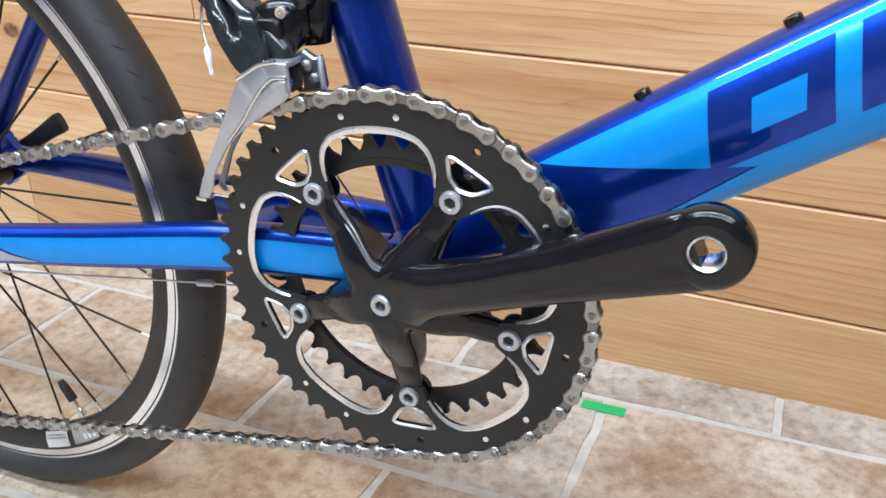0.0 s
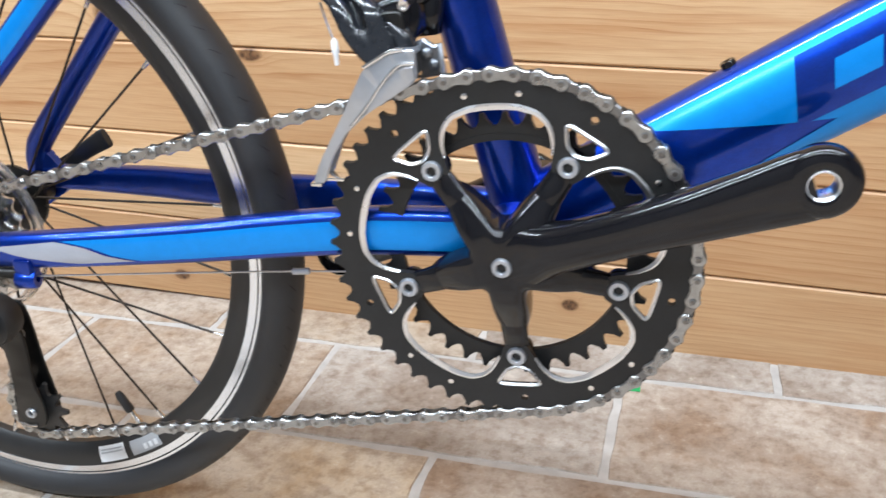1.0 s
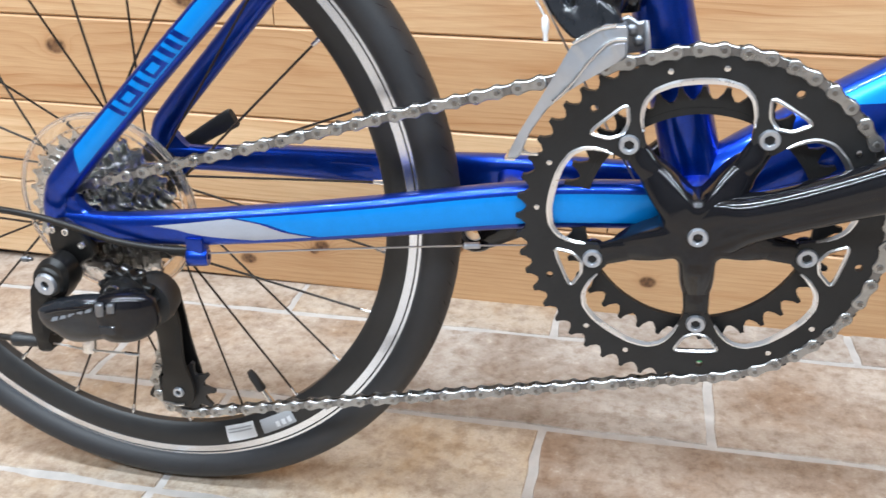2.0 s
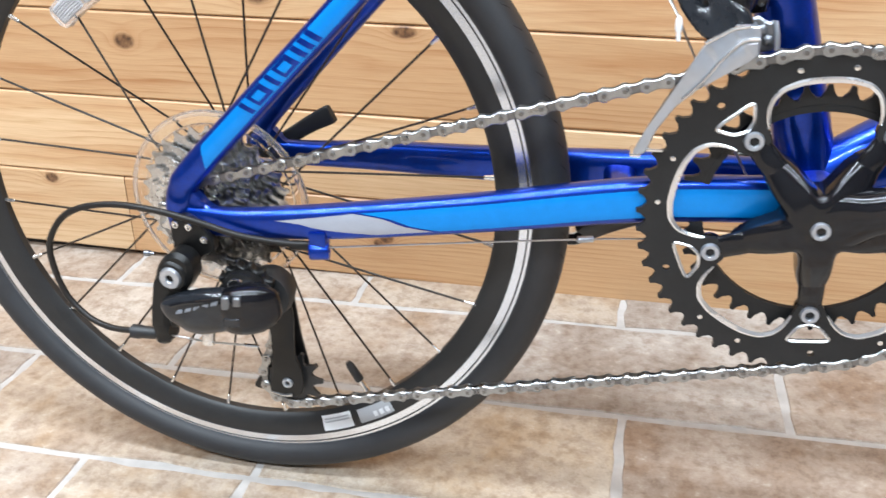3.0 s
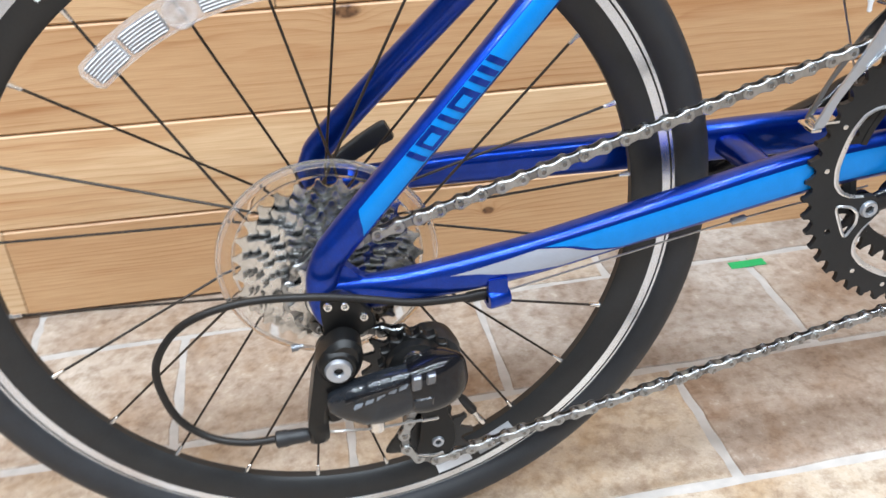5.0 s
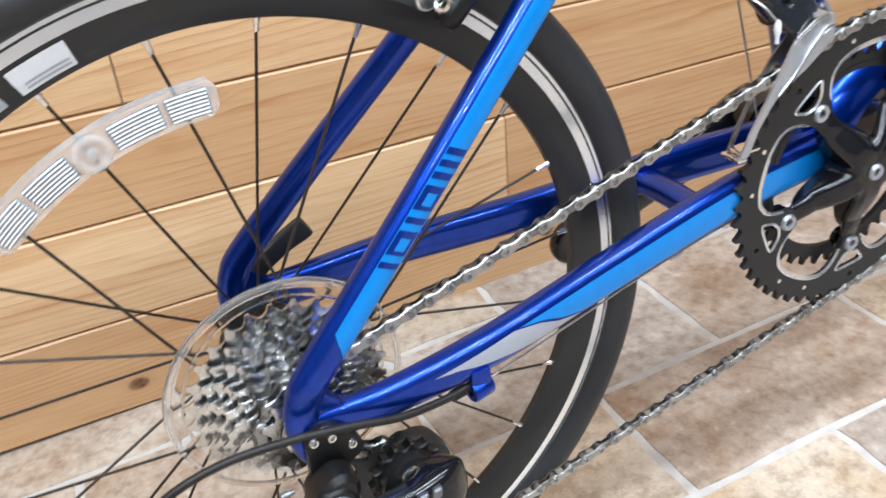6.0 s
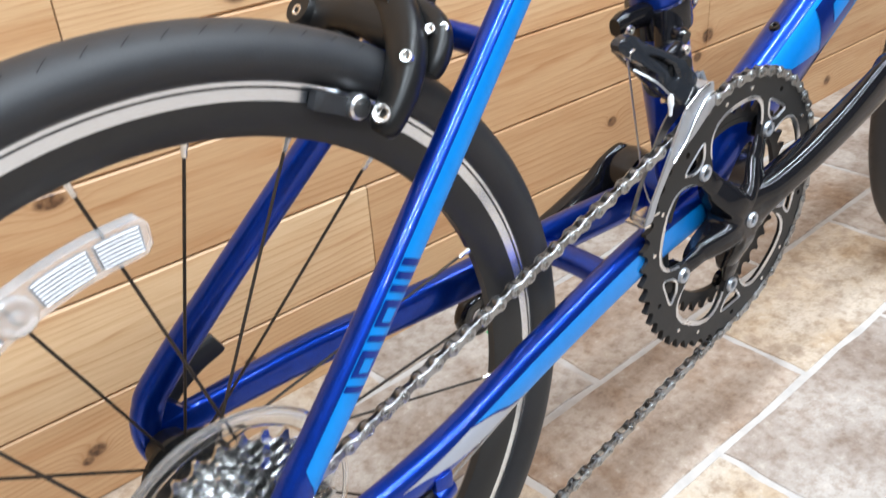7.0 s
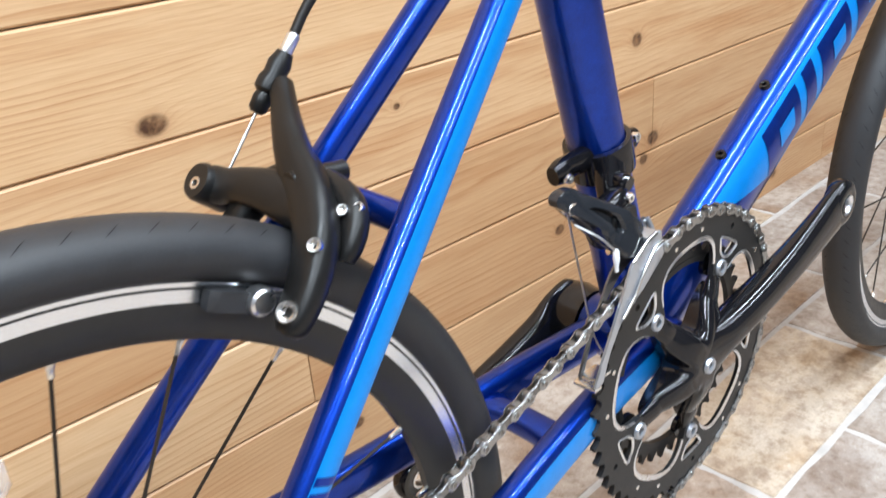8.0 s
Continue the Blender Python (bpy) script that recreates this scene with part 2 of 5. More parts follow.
def twin(ob, m):
    """Another part on the same mesh, at the pose m."""
    o = new(ob.name.split(".")[0], ob.data)
    o.parent, o.matrix_basis = ob.parent, m
    return o


def thing(name, label, category, at=(0, 0, 0), group="", kind=""):
    ob = tagged(new(name), label, category, group, kind)
    ob.location = at
    ob.empty_display_size = 0.05
    return ob


def box(bm, lo, hi, bevel=0.0):
    c, s = (Vector(lo) + Vector(hi)) / 2, Vector(hi) - Vector(lo)
    g = bmesh.ops.create_cube(bm, size=1, matrix=Matrix.Translation(c) @ Matrix.Diagonal((*s, 1)))
    if bevel:
        edges = list({e for v in g["verts"] for e in v.link_edges})
        bmesh.ops.bevel(bm, geom=edges, offset=bevel, segments=2, affect="EDGES", profile=0.6)
    return bm


def catmull(pts, steps):
    """A smooth curve through rows of numbers."""
    p = [np.array(q, float) for q in pts]
    p = [2 * p[0] - p[1], *p, 2 * p[-1] - p[-2]]
    out = []
    for i in range(1, len(p) - 2):
        a, b, c, d = p[i - 1 : i + 3]
        for s in range(steps):
            t = s / steps
            out.append(0.5 * (2 * b + (c - a) * t + (2 * a - 5 * b + 4 * c - d) * t**2 + (3 * b - a - 3 * c + d) * t**3))
    out.append(p[-2])
    return out


class Tube:
    """A swept tube. Rows: x, y, z, half height, half width."""

    def __init__(self, rows, steps=6, power=2.0, ref=(0, 1, 0)):
        pts = catmull(rows, steps) if steps > 1 else [np.array(r, float) for r in rows]
        self.c = [Vector(p[:3]) for p in pts]
        self.r = [(p[3], p[4]) for p in pts]
        self.power, ref = power, Vector(ref)
        run = np.r_[0, np.cumsum([(b - a).length for a, b in zip(self.c, self.c[1:])])]
        self.run = run / run[-1]
        self.f = []
        for i in range(len(self.c)):
            t = (self.c[min(i + 1, len(self.c) - 1)] - self.c[max(i - 1, 0)]).normalized()
            side = (ref - t * ref.dot(t)).normalized()
            self.f.append((t.cross(side), side))

    def at(self, s, deg, lift=0.0):
        """The surface at s (0 to 1 along) and deg round it: 0 is the top, 90 the drive side."""
        k = float(np.interp(s, self.run, range(len(self.c))))
        i = min(int(k), len(self.c) - 2)
        u = k - i
        c = self.c[i].lerp(self.c[i + 1], u)
        up, side = self.f[i][0].lerp(self.f[i + 1][0], u), self.f[i][1].lerp(self.f[i + 1][1], u)
        a, b = (self.r[i][j] * (1 - u) + self.r[i + 1][j] * u for j in (0, 1))
        co, si = math.cos(radians(deg)), math.sin(radians(deg))
        e = 2 / self.power
        co, si = math.copysign(abs(co) ** e, co), math.copysign(abs(si) ** e, si)
        return c + up * ((a + lift) * co) - side * ((b + lift) * si)

    def mesh(self, n=20, bm=None, caps=True):
        bm = bm or bmesh.new()
        rings = []
        m = len(self.c) - 1
        for i in range(m + 1):
            rings.append([bm.verts.new(self.at(self.run[i], 360 * j / n)) for j in range(n)])
        for a, b in zip(rings, rings[1:]):
            for j in range(n):
                bm.faces.new((a[j], a[(j + 1) % n], b[(j + 1) % n], b[j]))
        if caps:
            bm.faces.new(rings[0])
            bm.faces.new(rings[-1][::-1])
        return bm

    def patch(self, corners, nu=16, nv=8, lift=0.0004, bm=None):
        """A painted field on the tube: four corners (s, deg), in order."""
        bm = bm or bmesh.new()
        (s0, d0), (s1, d1), (s2, d2), (s3, d3) = corners
        k0, k1, k2, k3 = (math.cos(radians(d)) for d in (d0, d1, d2, d3))
        grid = []
        for i in range(nu + 1):
            u = i / nu
            row = []
            for j in range(nv + 1):
                v = j / nv
                s = (s0 * (1 - u) + s1 * u) * (1 - v) + (s3 * (1 - u) + s2 * u) * v
                h = (k0 * (1 - u) + k1 * u) * (1 - v) + (k3 * (1 - u) + k2 * u) * v
                d = math.degrees(math.acos(h))
                row.append(bm.verts.new(self.at(s, d, lift)))
            grid.append(row)
        for i in range(nu):
            for j in range(nv):
                bm.faces.new((grid[i][j], grid[i + 1][j], grid[i + 1][j + 1], grid[i][j + 1]))
        return bm


def sweep(rows, r, steps=6, n=10, ref=(0, 1, 0), bm=None):
    """A round cord through places."""
    return Tube([(*p, r, r) for p in rows], steps, 2.0, ref).mesh(n, bm)


def lathe(profile, n=96, bm=None, closed=True, m=None):
    """A body turned about the y axis; profile rows: radius, y."""
    bm = bm or bmesh.new()
    rings = []
    for k in range(n):
        a = 2 * math.pi * k / n
        ring = []
        for r, y in profile:
            v = Vector((r * math.cos(a), y, r * math.sin(a)))
            ring.append(bm.verts.new(m @ v if m else v))
        rings.append(ring)
    q = len(profile)
    for k in range(n):
        a, b = rings[k], rings[(k + 1) % n]
        for j in range(q if closed else q - 1):
            bm.faces.new((a[j], a[(j + 1) % q], b[(j + 1) % q], b[j]))
    if not closed:
        bm.faces.new([r[0] for r in rings])
        bm.faces.new([r[-1] for r in rings][::-1])
    return bm


def plate(outer, holes, y0, y1, bevel=0.0, bm=None):
    """A flat plate in the x-z plane with holes, from y0 to y1."""
    bm = bm or bmesh.new()
    edges = []
    for loop in (outer, *holes):
        vs = [bm.verts.new((x, y0, z)) for x, z in loop]
        edges += [bm.edges.new((a, b)) for a, b in zip(vs, vs[1:] + vs[:1])]
    filled = bmesh.ops.triangle_fill(bm, use_beauty=True, use_dissolve=False, edges=edges, normal=(0, -1, 0))
    faces = [g for g in filled["geom"] if isinstance(g, bmesh.types.BMFace)]
    rim = [e for e in edges if e.is_valid]
    ext = bmesh.ops.extrude_face_region(bm, geom=faces, use_keep_orig=True)
    top = [g for g in ext["geom"] if isinstance(g, bmesh.types.BMVert)]
    for v in top:
        v.co.y = y1
    if bevel:
        tops = set(top)
        ring = [e for e in bm.edges if e.verts[0] in tops and e.verts[1] in tops and any(f.normal.y == 0 or len(f.verts) == 4 for f in e.link_faces) and len(e.link_faces) == 2]
        side = [e for e in ring if any(len(f.verts) == 4 for f in e.link_faces)]
        bmesh.ops.bevel(bm, geom=side, offset=bevel, segments=1, affect="EDGES")
    return bm


def arc(cx, cz, r, a0, a1, n):
    return [(cx + r * math.cos(radians(a0 + (a1 - a0) * i / max(n, 1))), cz + r * math.sin(radians(a0 + (a1 - a0) * i / max(n, 1)))) for i in range(n + 1)]


def circle(cx, cz, r, n=16):
    return arc(cx, cz, r, 0, 360 - 360 / n, n - 1)


def rounded(loop, steps=4):
    """A closed smooth outline through corners."""
    p = [np.array(q, float) for q in loop]
    n, out = len(p), []
    for i in range(n):
        a, b, c, d = p[i - 1], p[i], p[(i + 1) % n], p[(i + 2) % n]
        for s in range(steps):
            t = s / steps
            q = 0.5 * (2 * b + (c - a) * t + (2 * a - 5 * b + 4 * c - d) * t**2 + (3 * b - a - 3 * c + d) * t**3)
            out.append((float(q[0]), float(q[1])))
    return out


def fillet(loop, f=0.3, n=4):
    """The outline with its corners rounded off."""
    out = []
    for i, b in enumerate(loop):
        a, c = loop[i - 1], loop[(i + 1) % len(loop)]
        p = [b[k] + (a[k] - b[k]) * f for k in (0, 1)]
        q = [b[k] + (c[k] - b[k]) * f for k in (0, 1)]
        for t in range(n + 1):
            u = t / n
            out.append(tuple((1 - u) ** 2 * p[k] + 2 * u * (1 - u) * b[k] + u * u * q[k] for k in (0, 1)))
    return out


def bolt_mesh(r, depth, socket=0.5, n=20):
    """A round screw head that faces -y, with a hexagon socket."""
    bm = bmesh.new()
    n = 24
    rows = []
    for rr, y, hexed in ((r, depth, 0), (r, 0.25 * r, 0), (r * 0.88, 0.0, 0), (r * socket * 1.12, 0.0, 0), (r * socket, 0.06 * r, 1), (r * socket * 0.92, 0.60 * r, 1), (0.0004, 0.66 * r, 0)):
        ring = []
        for k in range(n):
            a = 2 * math.pi * k / n
            flat = (a + math.pi / 6) % (math.pi / 3) - math.pi / 6
            q = rr * (0.9 / math.cos(flat) if hexed else 1.0)
            ring.append(bm.verts.new((q * math.cos(a), y, q * math.sin(a))))
        rows.append(ring)
    for low, top in zip(rows, rows[1:]):
        for k in range(n):
            bm.faces.new((low[k], low[(k + 1) % n], top[(k + 1) % n], top[k]))
    bmesh.ops.recalc_face_normals(bm, faces=bm.faces)
    return bm


def turn_to(way, place):
    """A pose that turns a body's y axis along way."""
    return Matrix.Translation(place) @ Vector((0, 1, 0)).rotation_difference(Vector(way)).to_matrix().to_4x4()

# ---- the bicycle ----
BB = Vector((0.002, 0.0, 0.2782))
AXLE = Vector((-0.4066, 0.0, 0.2535))
bike = thing("bicycle", "blue two-tone small-wheeled road bicycle without pedals, standing on the tiles", "bicycle")

# frame
frame_bm = lathe([(0.0215, -0.0345), (0.0225, -0.033), (0.0225, 0.033), (0.0215, 0.0345), (0.017, 0.0345), (0.017, -0.0345)], 40, m=Matrix.Translation(BB))
bike_frame = part("frame", frame_bm, M_BLUE, bike, "dark blue metallic alloy frame with sky blue panels")

DOWN = Tube([(0.002, 0, 0.274, 0.028, 0.020), (0.06, 0, 0.311, 0.0305, 0.0205), (0.16, 0, 0.3735, 0.0305, 0.0207), (0.35, 0, 0.4915, 0.030, 0.0207), (0.53, 0, 0.603, 0.029, 0.0207)], 10, 2.05)
part("down_tube", DOWN.mesh(36), M_BLUE, bike_frame)
SEAT = Tube([(0.004, 0, 0.281, 0.018, 0.018), (-0.0330, 0, 0.416, 0.018, 0.018), (-0.0930, 0, 0.635, 0.018, 0.018)], 8)
part("seat_tube", SEAT.mesh(32), M_BLUE, bike_frame)


def stay_rows(side):
    chain = [(-0.4100, 0.0700, 0.2610, 0.0100, 0.0050), (-0.392, 0.0700, 0.2600, 0.0105, 0.0060), (-0.362, 0.0700, 0.2605, 0.0105, 0.0075), (-0.30, 0.066, 0.2645, 0.0122, 0.0085), (-0.208, 0.049, 0.2700, 0.0135, 0.0088), (-0.10, 0.035, 0.2810, 0.0152, 0.009), (-0.010, 0.025, 0.2830, 0.0155, 0.009)]
    seat = [(-0.4085, 0.0700, 0.2400, 0.0060, 0.0040), (-0.4110, 0.0700, 0.2500, 0.0085, 0.0050), (-0.4120, 0.0700, 0.2660, 0.0095, 0.0060), (-0.4080, 0.0695, 0.2810, 0.0098, 0.0070), (-0.3960, 0.0685, 0.2975, 0.0098, 0.0078), (-0.335, 0.060, 0.3585, 0.0092, 0.008), (-0.28, 0.051, 0.4130, 0.0092, 0.008), (-0.18, 0.0335, 0.5130, 0.0090, 0.008), (-0.098, 0.019, 0.5950, 0.0090, 0.008)]
    if side > 0:
        chain = [(x, y, z - 0.007 * max(0.0, min(1.0, (x + 0.20) / 0.1)) - 0.003 * max(0.0, 1.0 - abs(x + 0.25) / 0.1), a, b) for x, y, z, a, b in chain]
    slim = 0.034 if side > 0 else 0.0
    seat = [(x, y - slim * max(0.0, z - 0.27), z, a, b) for x, y, z, a, b in seat]
    return [[(x, side * y, z, a, b) for x, y, z, a, b in rows] for rows in (chain, seat)]


STAYS = {}
for side in (-1, 1):
    c_rows, s_rows = stay_rows(side)
    STAYS[side] = Tube(c_rows, 8, 2.8), Tube(s_rows, 8, 2.3)
    part("chainstay", STAYS[side][0].mesh(28), M_BLUE, bike_frame)
    part("seatstay", STAYS[side][1].mesh(24), M_BLUE, bike_frame)
    # forged dropout that joins the two stays round the axle
    out = rounded([(-0.4030, 0.2830), (-0.3960, 0.2790), (-0.3900, 0.2720), (-0.3830, 0.2660), (-0.3860, 0.2500), (-0.3980, 0.2420), (-0.4080, 0.2360), (-0.4160, 0.2440), (-0.4190, 0.2600), (-0.4170, 0.2740)], 4)
    part("dropout", plate(out, [], side * 0.0655, side * 0.0735, 0.0015), M_BLUE, bike_frame)
part("brake_bridge", sweep([(-0.2245, -0.042, 0.465), (-0.2245, 0.0, 0.465), (-0.2245, 0.042, 0.465)], 0.0075, 3, 16, (0, 0, 1)), M_BLUE, bike_frame)
part("chainstay_bridge", Tube([(-0.1190, -0.037, 0.272, 0.0125, 0.008), (-0.1175, -0.015, 0.272, 0.0098, 0.008), (-0.1170, 0.0, 0.272, 0.0095, 0.008), (-0.1175, 0.015, 0.272, 0.0098, 0.008), (-0.1190, 0.037, 0.272, 0.0125, 0.008)], 5, 3.0, (0, 0, 1)).mesh(20), M_BLUE, bike_frame)

# the stays begin behind the axle; shift the fields along by that length
S_C, S_S = 0.055, 0.118


def along(corners, lead):
    return [(lead + (1 - lead) * s, d) for s, d in corners]


# sky blue fields and darker blocks of the paint scheme
DT, CS, SS = DOWN, STAYS[-1][0], STAYS[-1][1]
part("paint_panel", DT.patch([(0.150, 36), (1.0, 40), (1.0, 122), (0.300, 122)], 60, 16), M_CYAN, bike_frame, "sky blue painted panel")
part("paint_panel", DT.patch([(0.300, 122), (1.0, 122), (1.0, 165), (0.115, 160)], 50, 8), M_CYAN, bike_frame)


def slab(tube, s0, s1, d0, d1, slant, mat_, lift):
    return part("paint_block", tube.patch(along([(s0, d0), (s1, d0), (s1 + slant, d1), (s0 + slant, d1)], S_S if tube is SS else 0.0), 8, 10, lift), mat_, bike_frame)


for s0, s1 in ((0.292, 0.380), (0.397, 0.424), (0.442, 0.526), (0.546, 0.636), (0.656, 0.738)):
    slab(DT, s0, s1, 46, 111, -0.022, M_BLUE, 0.0008)
    if s1 - s0 > 0.05:
        slab(DT, s0 + 0.026, s1 - 0.024, 67, 92, -0.010, M_CYAN, 0.0012)
part("paint_panel", CS.patch(along([(0.275, 60), (0.985, 60), (0.985, 118), (0.41, 120)], S_C), 50, 8), M_CYAN, bike_frame, "sky blue painted panel")
part("paint_flash", CS.patch(along([(0.127, 74), (0.265, 60), (0.398, 120), (0.30, 121)], S_C), 24, 8), M_GREYDECAL, bike_frame, "silver grey painted flash")
part("paint_panel", SS.patch(along([(0.055, 58), (0.86, 58), (0.86, 122), (0.030, 126)], S_S), 60, 8), M_CYAN, bike_frame, "sky blue painted panel")
for s0, s1, hollow in ((0.146, 0.154, False), (0.164, 0.196, True), (0.206, 0.214, False), (0.224, 0.256, True), (0.265, 0.274, False), (0.281, 0.290, False), (0.297, 0.306, False)):
    slab(SS, s0, s1, 61, 118, 0.008, M_BLUE, 0.0007)
    if hollow:
        slab(SS, s0 + 0.008, s1 - 0.007, 78, 103, 0.004, M_CYAN, 0.0010)


# bottle-cage screws on the down tube
for k, bx in enumerate((0.1140, 0.1745)):
    top = Vector((bx, 0.0, 0.3800 + (bx - 0.1140) * 0.622))
    m = turn_to(Vector((0.528, 0, -0.849)), top + Vector((-0.528, 0, 0.849)) * 0.0035)
    bm = bolt_mesh(0.0042, 0.009, 0.45)
    part("bottle_screw", bm, M_GLOSSBLACK, bike_frame, "black bottle-cage screw").matrix_basis = m

# cable stop under the chainstay
stop_bm = lathe([(0.0026, -0.0068), (0.0056, -0.0068), (0.0064, -0.0058), (0.0064, 0.0058), (0.0056, 0.0068), (0.0026, 0.0068)], 28, None, True, turn_to(Vector((1, 0.22, 0)), Vector((-0.3112, -0.0735, 0.2452))))
box(stop_bm, (-0.3175, -0.0775, 0.2462), (-0.3050, -0.0672, 0.2600), 0.0022)
part("cable_stop", stop_bm, M_BLUE, bike_frame, "blue cable stop")

# ---- wheels ----


def add_wheel(at, name, rear):
    """A 24-spoke wheel: the rim carries tyre, spokes and hub."""
    rim_profile = [(0.2360, -0.0098), (0.2370, -0.0088), (0.2370, -0.0075), (0.226, -0.0070), (0.226, 0.0070), (0.2370, 0.0075), (0.2370, 0.0088), (0.2360, 0.0098), (0.2215, 0.0102), (0.2150, 0.0092), (0.2062, 0.0058), (0.2036, 0.0028), (0.2036, -0.0028), (0.2062, -0.0058), (0.2150, -0.0092), (0.2215, -0.0102)]
    rim = part(name, lathe(rim_profile, 160), M_RIMBLACK, bike, "black deep-section rim with polished brake track")
    rim.location = at
    for s in (-1, 1):
        for r0, r1 in ((0.2222, 0.2277), (0.2289, 0.2364)):
            part("brake_track", lathe([(r0, s * 0.0098), (r0, s * 0.01055), (r1, s * 0.0104), (r1, s * 0.0094)], 160), M_TRACK, rim, "polished metal brake track")
    tyre = []
    for k in range(25):
        a = radians(-142 + 284 * k / 24)
        tyre.append((0.2422 + 0.0142 * math.cos(a), 0.0182 * math.sin(a)))
    tyre_ob = part("tyre", lathe(tyre, 160), M_RUBBER, rim, "black slick road tyre")
    # short slanting sipes of the tread: surface strips, groove shade painted in near-black
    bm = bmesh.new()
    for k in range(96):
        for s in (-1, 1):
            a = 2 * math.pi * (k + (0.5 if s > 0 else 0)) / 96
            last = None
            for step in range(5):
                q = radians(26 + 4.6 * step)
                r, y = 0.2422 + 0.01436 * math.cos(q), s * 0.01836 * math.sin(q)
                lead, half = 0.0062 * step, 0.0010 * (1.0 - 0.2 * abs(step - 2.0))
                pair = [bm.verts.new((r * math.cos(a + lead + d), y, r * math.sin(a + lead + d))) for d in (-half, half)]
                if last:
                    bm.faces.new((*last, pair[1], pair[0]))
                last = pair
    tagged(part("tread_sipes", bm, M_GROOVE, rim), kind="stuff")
    # spokes
    for k in range(24):
        a = radians(6.3 + 15 * k)
        side = -1 if k % 2 == 0 else 1
        # crossed on the drive side, straight on the other
        lead = 0 if side > 0 and rear else (1 if k % 4 < 2 else -1)
        flange_r = 0.0240
        y = -0.019 if side < 0 else 0.034
        if not rear:
            y = side * 0.033
        b = a + lead * radians(76)
        p0 = Vector((0.2035 * math.cos(a), 0.0, 0.2035 * math.sin(a)))
        p1 = Vector((flange_r * math.cos(b), y, flange_r * math.sin(b)))
        way = (p1 - p0).normalized()
        m = turn_to(way, p0)
        length = (p1 - p0).length
        bm = lathe([(0.0009, 0.005), (0.0009, length)], 8, closed=False)
        part("spoke", bm, M_SPOKE, rim).matrix_basis = m
        bm = lathe([(0.0021, -0.003), (0.0020, 0.002), (0.0016, 0.003), (0.0015, 0.0072), (0.0009, 0.0078)], 8, closed=False)
        part("nipple", bm, M_BOLT, rim).matrix_basis = m
    # hub
    if rear:
        hub = [(0.006, 0.066), (0.013, 0.063), (0.014, 0.040), (0.027, 0.0365), (0.027, 0.0335), (0.0155, 0.030), (0.0145, -0.010), (0.027, -0.0165), (0.027, -0.0195), (0.017, -0.022), (0.017, -0.063), (0.006, -0.0655)]
    else:
        hub = [(0.006, 0.050), (0.012, 0.047), (0.013, 0.036), (0.024, 0.0345), (0.024, 0.0315), (0.012, 0.028), (0.012, -0.028), (0.024, -0.0315), (0.024, -0.0345), (0.013, -0.036), (0.012, -0.047), (0.006, -0.050)]
    part("hub", lathe(hub, 40, closed=False), M_BLACK, rim, "black alloy hub")
    # valve with cap
    va = radians(-60.8)
    d = Vector((math.cos(va), 0, math.sin(va)))
    m = turn_to(-d, d * 0.2015)
    part("valve_stem", lathe([(0.0028, 0.0), (0.0028, 0.006), (0.0023, 0.007), (0.0023, 0.016)], 14, closed=False), M_BOLT, rim).matrix_basis = m
    part("valve_cap", lathe([(0.0035, 0.015), (0.0038, 0.017), (0.0034, 0.030), (0.0022, 0.034)], 14, closed=False), M_PLASTIC, rim, "black valve cap").matrix_basis = m
    return rim


def rim_patch(rim, a0, a1, r0, r1, material, name, lift=0.0006, label=""):
    """A label that follows the slanting flank of the rim, on the drive side."""
    bm = bmesh.new()
    rows = []
    for i in range(13):
        a = radians(a0 + (a1 - a0) * i / 12)
        row = []
        for r in (r0, (r0 + r1) / 2, r1):
            y = -np.interp(r, [0.2062, 0.2150, 0.2215], [0.0058, 0.0092, 0.0102]) - lift
            row.append(bm.verts.new((r * math.cos(a), y, r * math.sin(a))))
        rows.append(row)
    for p, q in zip(rows, rows[1:]):
        for j in range(2):
            bm.faces.new((p[j], q[j], q[j + 1], p[j + 1]))
    return part(name, bm, material, rim, label)


rear = add_wheel(AXLE, "rear_wheel", True)
front = add_wheel(Vector((0.600, 0.0, 0.2535)), "front_wheel", False)
rim_patch(rear, -74.0, -66.6, 0.2069, 0.2199, M_STICKER, "sticker", label="white printed sticker")
for r in (0.2099, 0.2122):
    rim_patch(rear, -73.4, -67.2, r - 0.0006, r + 0.0006, M_INKGREY, "print_bar", 0.0009)
rim_patch(rear, -64.8, -56.0, 0.2079, 0.2194, M_INKGREY, "sticker", label="silver grey printed sticker")
for k in range(3):
    rim_patch(rear, -61 + 1.6 * k, -60 + 1.6 * k, 0.2129, 0.2174, M_STICKER, "print_bar", 0.0009)
rim_patch(rear, 104.8, 112.3, 0.2072, 0.2199, M_STICKER, "sticker", label="white printed sticker")
for r in (0.2092, 0.2114):
    rim_patch(rear, 105.3, 111.2, r - 0.0005, r + 0.0005, M_INKGREY, "print_bar", 0.0009)
rim_patch(rear, 114.4, 120.6, 0.2076, 0.2196, M_INKGREY, "sticker", label="silver grey printed sticker")
for k in range(5):
    rim_patch(rear, 121.7 + 1.12 * k, 122.5 + 1.12 * k, 0.2142, 0.2178, M_STICKER, "print_bar", 0.0008)


